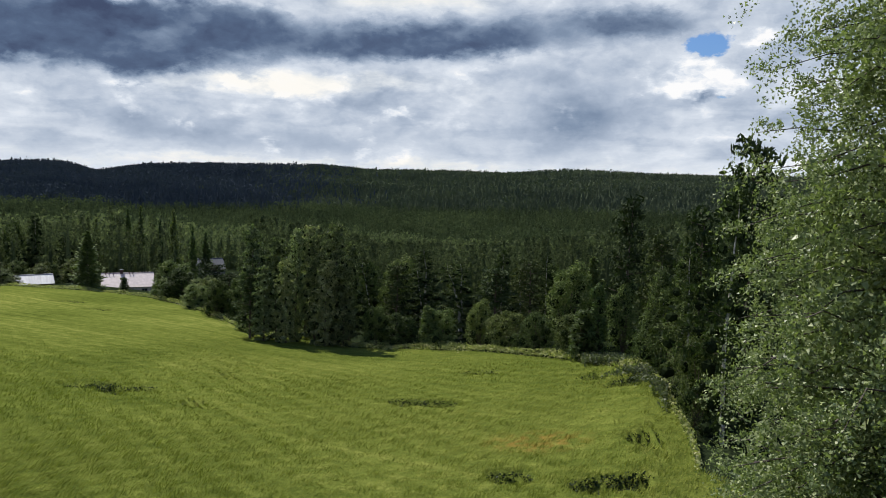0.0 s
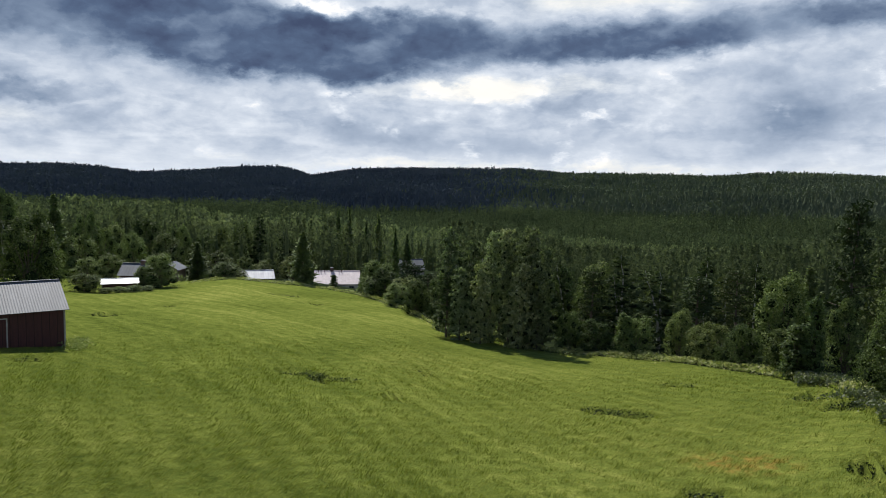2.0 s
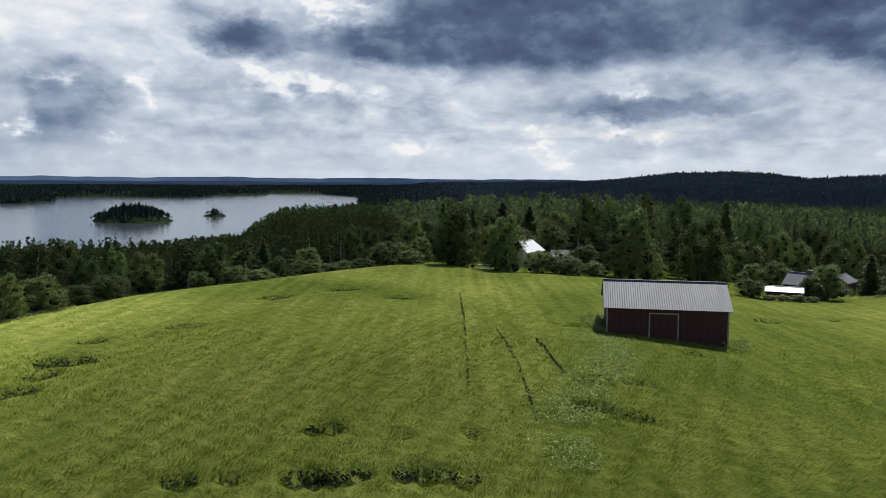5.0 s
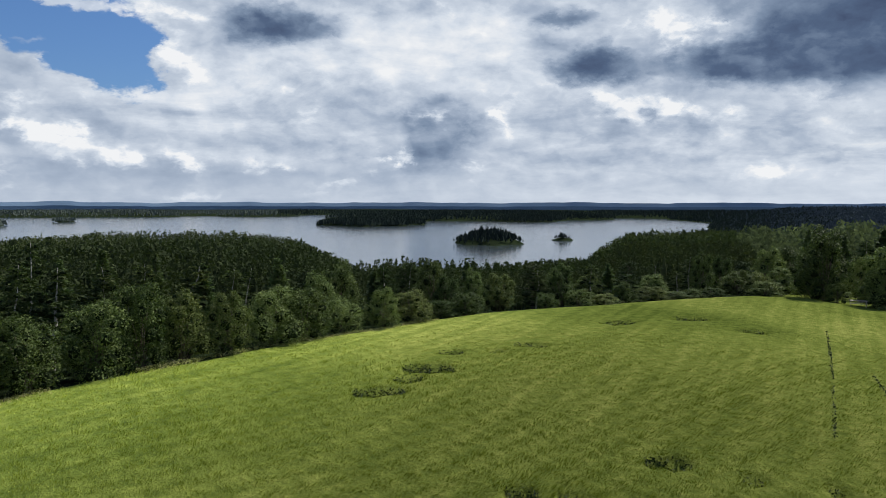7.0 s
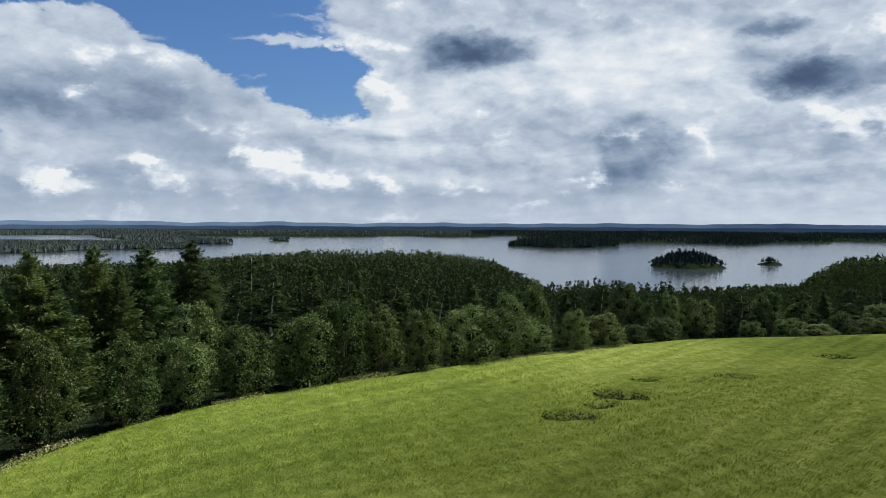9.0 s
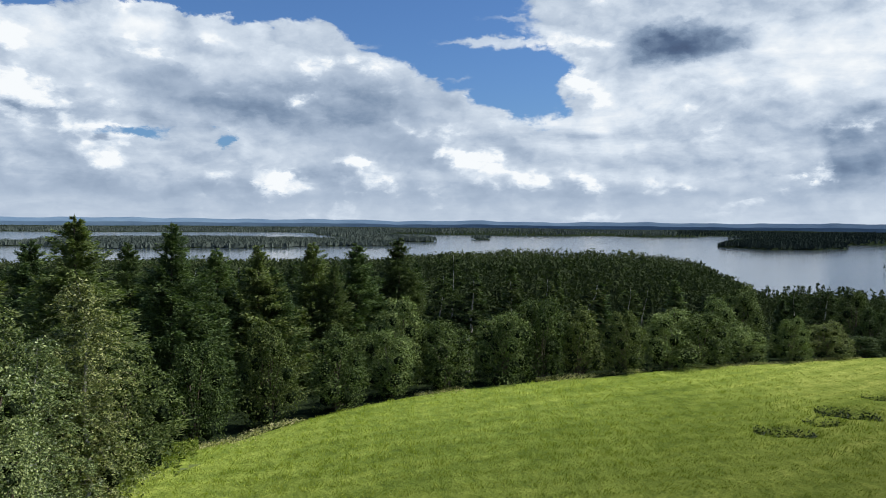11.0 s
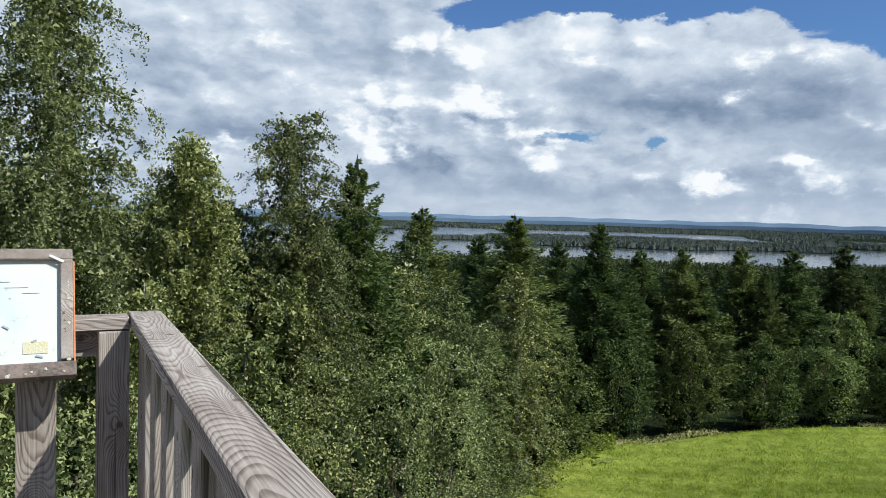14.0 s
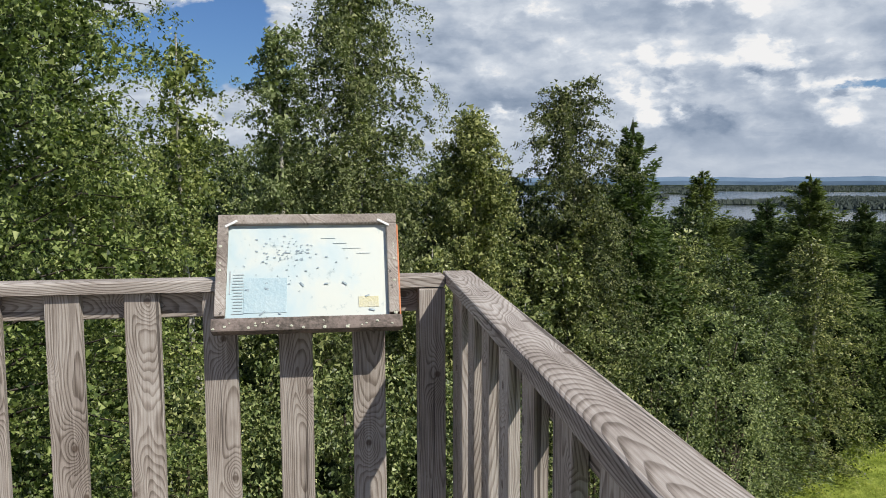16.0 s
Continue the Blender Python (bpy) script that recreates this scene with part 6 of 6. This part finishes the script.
# the hay barn on the field: its front looks back to the tower
house("barn", "dark red board barn with a ribbed metal roof", 41.25, 64.6, 48.0, 9.7, 6.4, 2.75, 1.75, M_RED, M_TIN, ribs=54, z=-1.15, over=0.32, door=(-0.25, 2.3, 2.25), category="barn")
# the yards beyond the field
house("cottage", "pale cottage with a faded pink roof and a chimney", 18.25, 168, 18.0, 9.6, 7.5, 2.6, 2.3, M_PALE_WALL, M_PINK_ROOF, chimney=(-1.2, 0.7), windows=(-3.2, 0.6, 3.2), pipes=((-4.2, 0.25), (-3.6, 0.3), (-2.8, 0.25), (0.4, 0.25), (1.0, 0.2)), z=-13.6)
house("outbuilding", "brown outbuilding with a gleaming pale metal roof", 24.0, 166, 30.0, 6.2, 4.6, 1.7, 1.4, M_BROWN_WALL, M_WHITE_ROOF, ribs=14, category="shed", z=-11.2)
house("far_house", "house with a blue-grey metal roof among trees", 12.6, 235, 25.0, 7.6, 7.0, 3.4, 2.6, M_PALE_WALL, M_TIN, ribs=14, windows=(-2.0, 2.0), z=-18.8)
house("garden_shed", "low red shed with a flat-pitched pale roof", 33.5, 117.5, 34.0, 4.7, 3.0, 1.35, 0.5, M_RED, M_WHITE_ROOF, ribs=10, category="shed", over=0.25, z=-4.9)
house("red_cottage", "small red cottage with a grey metal roof", 32.6, 128, 10.0, 4.4, 4.0, 2.4, 1.5, M_RED, M_TIN, ribs=10, windows=(0.0,), chimney=(0.8, 0.5), z=-6.0)
house("dark_shed", "dark board shed with a shallow roof", 29.4, 150, 100.0, 4.2, 3.6, 1.6, 1.0, M_BROWN_WALL, M_TIN, ribs=8, category="shed", z=-6.9)
house("white_roofed_house", "house with a pale roof behind garden bushes", 51.0, 131, 110.0, 5.4, 4.6, 2.4, 1.5, M_PALE_WALL, M_WHITE_ROOF, ribs=12, windows=(-1.8, 1.8), z=-2.4)
house("white_roofed_shed", "small outbuilding with a pale roof", 49.1, 129, 52.0, 2.4, 2.4, 2.3, 0.7, M_PALE_WALL, M_WHITE_ROOF, ribs=6, category="shed", z=-2.9)


def build_table(a, r):
    p = spot(a, r)
    t = new("picnic_table")
    t.matrix_basis = Matrix.Translation(p) @ Matrix.Rotation(radians(a), 4, "Z")
    tagged(t, "weathered wooden garden table beside a bush", "table")
    part("tabletop", box_mesh("tabletop", (-1.0, -0.4, 0.70), (1.0, 0.4, 0.76), M_DECK_WOOD, 0.01), t)
    for x in (-0.85, 0.85):
        for y in (-0.3, 0.3):
            part("leg", box_mesh("leg", (x - 0.04, y - 0.04, -0.1), (x + 0.04, y + 0.04, 0.70), M_DECK_WOOD, 0.005), t)
    for y in (-0.75, 0.75):
        part("bench", box_mesh("bench", (-1.0, y - 0.14, 0.40), (1.0, y + 0.14, 0.45), M_DECK_WOOD, 0.008), t)
    for x in (-0.85, 0.85):
        part("brace", box_mesh("brace", (x - 0.03, -0.85, 0.36), (x + 0.03, 0.85, 0.40), M_DECK_WOOD, 0.004), t)


build_table(54.8, 108.5)

# ------------------------------------------------------------------ crop, weeds and verge


def build_crop():
    rg = np.random.default_rng(21)
    n = 540000
    a = rg.uniform(-27, 147, n)
    r = 24.0 * (82.0 / 24.0) ** rg.uniform(0, 1, n)
    hol = hollow(a, r)
    ok = (r < rim_r(a) + 0.4) & ~missed(a, r) & ((hol < 0.35) | (rg.uniform(0, 1, n) < 0.05))
    barn = (a > 36.6) & (a < 46.2) & (r > 65.6) & (r < 74)
    a, r = a[ok & ~barn], r[ok & ~barn]
    n = len(a)
    x, y, z = -np.sin(np.radians(a)) * r, np.cos(np.radians(a)) * r, ground(a, r)
    base = np.stack([x, y, z - 0.05], 1)
    h = rg.uniform(0.08, 0.20, n) * np.clip((95 - r) / 40, 0.35, 1) * (1 + 0.3 * wave(x, y, 3.1, 4.0)) * (1 + 0.65 * wave(x, y, 0.33, 1.0))
    w = (0.005 + 0.00048 * r) * rg.uniform(0.6, 1.4, n)
    t = rg.uniform(0, 2 * np.pi, n)
    side = np.stack([np.cos(t), np.sin(t), 0 * t], 1) * w[:, None]
    gust = 1.2 + wave(x, y, 5.0, 1.0)
    lean = np.stack([0.10 * gust + rg.normal(0, 0.07, n), 0.06 * gust + rg.normal(0, 0.07, n), h], 1)
    co = np.stack([base - side, base + side, base + lean], 1).reshape(-1, 3)
    ob = new("crop", mesh_of("crop", co, np.arange(3 * n).reshape(-1, 3), [M_CROP]))
    tagged(ob, "bright green oat crop, wind-combed, with lodged gaps", "crop", kind="stuff")


build_crop()

# weeds whose near-black colour also holds the shade of the crop's hollows
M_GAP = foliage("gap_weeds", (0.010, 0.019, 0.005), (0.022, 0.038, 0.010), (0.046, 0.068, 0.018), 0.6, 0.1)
M_FLOWERS = foliage("flowering_weeds", (0.17, 0.24, 0.06), (0.34, 0.41, 0.13), (0.60, 0.63, 0.29), 0.7, 0.25, spread=0.75, glow=(1.05, 1.1, 0.8, 1.0))
M_YELLOW = foliage("yellow_weeds", (0.12, 0.16, 0.03), (0.26, 0.30, 0.06), (0.45, 0.44, 0.12), 0.6, 0.3, spread=0.6)
M_DRY = foliage("verge_plants", (0.13, 0.17, 0.05), (0.30, 0.32, 0.12), (0.58, 0.53, 0.31), 0.6, 0.3, spread=0.55)
M_SPRAY = foliage("silvery_ferns", (0.06, 0.08, 0.045), (0.12, 0.15, 0.085), (0.25, 0.28, 0.18), 0.5, 0.25, spread=0.5)


def patch(name, a, r, size, tall, mat, seed, label, category):
    """Leafy weeds at the given places."""
    rg = np.random.default_rng(seed)
    x, y, z = -np.sin(np.radians(a)) * r, np.cos(np.radians(a)) * r, ground(a, r)
    c = np.stack([x, y, z + tall * rg.uniform(0.15, 1.0, len(a)) * (0.7 + 0.5 * wave(x, y, 1.4, seed))], 1)
    lv, lf = leaves(c, size, rg, 0.7, None, 0.6)
    tagged(new(name, mesh_of(name, lv, lf, [mat])), label, category, kind="stuff")


def build_weeds():
    rg = np.random.default_rng(31)
    # a trail of pale flowering weeds before the barn
    n = 11000
    r = rg.uniform(31, 62, n)
    a = 46.3 + 1.6 * np.sin(r * 0.21) + rg.normal(0, 1.5, n)
    x, y = -np.sin(np.radians(a)) * r, np.cos(np.radians(a)) * r
    ok = (wave(x, y, 2.3, 7.0) > -0.15) & (hollow(a, r) < 0.3)
    patch("flowering_weeds", a[ok], r[ok], 0.06, 0.45, M_FLOWERS, 3, "pale flowering weeds trailing through the crop", "weeds")
    # weeds in the gaps and the drill's misses, darkened by the shade painted in
    pa, pr = [], []
    for ga, gr, hw, hd in GAPS:
        k = int(1700 * hw * hd * min(1.6, 60 / gr)) + 90
        pa.append(ga + np.degrees(rg.normal(0, 0.62 * hw, k) / gr))
        pr.append(gr + rg.normal(0, 0.62 * hd, k))
    a, r = np.concatenate(pa), np.concatenate(pr)
    ok = hollow(a, r) > 0.25
    a, r = a[ok], r[ok]
    b, q = [], []
    for a0, r0, a1, r1 in TRAMLINES:
        t = rg.uniform(0, 1, 420)
        q.append(r0 + (r1 - r0) * t)
        b.append(a0 + (a1 - a0) * t + np.degrees(rg.normal(0, 0.08, 420) / q[-1]))
    b, q = np.concatenate(b), np.concatenate(q)
    ok = missed(b, q)
    patch("gap_weeds", np.concatenate([a, b[ok]]), np.concatenate([r, q[ok]]), 0.070, 0.36, M_GAP, 9, "dark low weeds in gaps of the crop, shade in their colour", "weeds")
    # the verge below the lakeside hedge
    n = 11000
    a = rg.uniform(84, 147, n)
    r = rim_r(a) + rg.normal(0.2, 0.55, n)
    ok = wave(-np.sin(np.radians(a)) * r, np.cos(np.radians(a)) * r, 2.6, 3.0) > -0.1
    a, r = a[ok], r[ok]
    patch("verge_plants", a, r, 0.055, 0.36, M_DRY, 4, "pale grassy verge between the crop and the hedge", "verge")
    n = 15000
    a = rg.uniform(131, 153, n)
    r = rim_r(a) + rg.normal(-0.2, 0.8, n)
    patch("yellow_weeds", a, r, 0.07, 0.6, M_YELLOW, 12, "bright yellow-green weeds where the crop meets the trees", "weeds")
    n = 15000
    a = rg.uniform(-24, 29, n)
    r = rim_r(a) + rg.normal(0.8, 0.8, n)
    patch("verge_plants", a, r, 0.10, 0.7, M_DRY, 5, "overgrown pale verge along the field's lower edge", "verge")
    n = 4500
    a = rg.uniform(-21.5, -15.2, n)
    r = rim_r(a) + rg.normal(-0.6, 1.6, n)
    ok = wave(-np.sin(np.radians(a)) * r, np.cos(np.radians(a)) * r, 1.9, 2.0) > -0.3
    patch("ferns", a[ok], r[ok], 0.11, 0.8, M_SPRAY, 6, "silvery green ferns and nettles at the field's corner", "ferns")
    n = 1500
    a = np.concatenate([rg.normal(46.4, 0.5, n), rg.normal(36.3, 0.4, n)])
    r = np.concatenate([rg.normal(67.6, 1.6, n), rg.normal(65.6, 1.2, n)])
    patch("barn_weeds", a, r, 0.08, 0.55, M_DRY, 8, "tall weeds against the barn's ends", "weeds")


build_weeds()
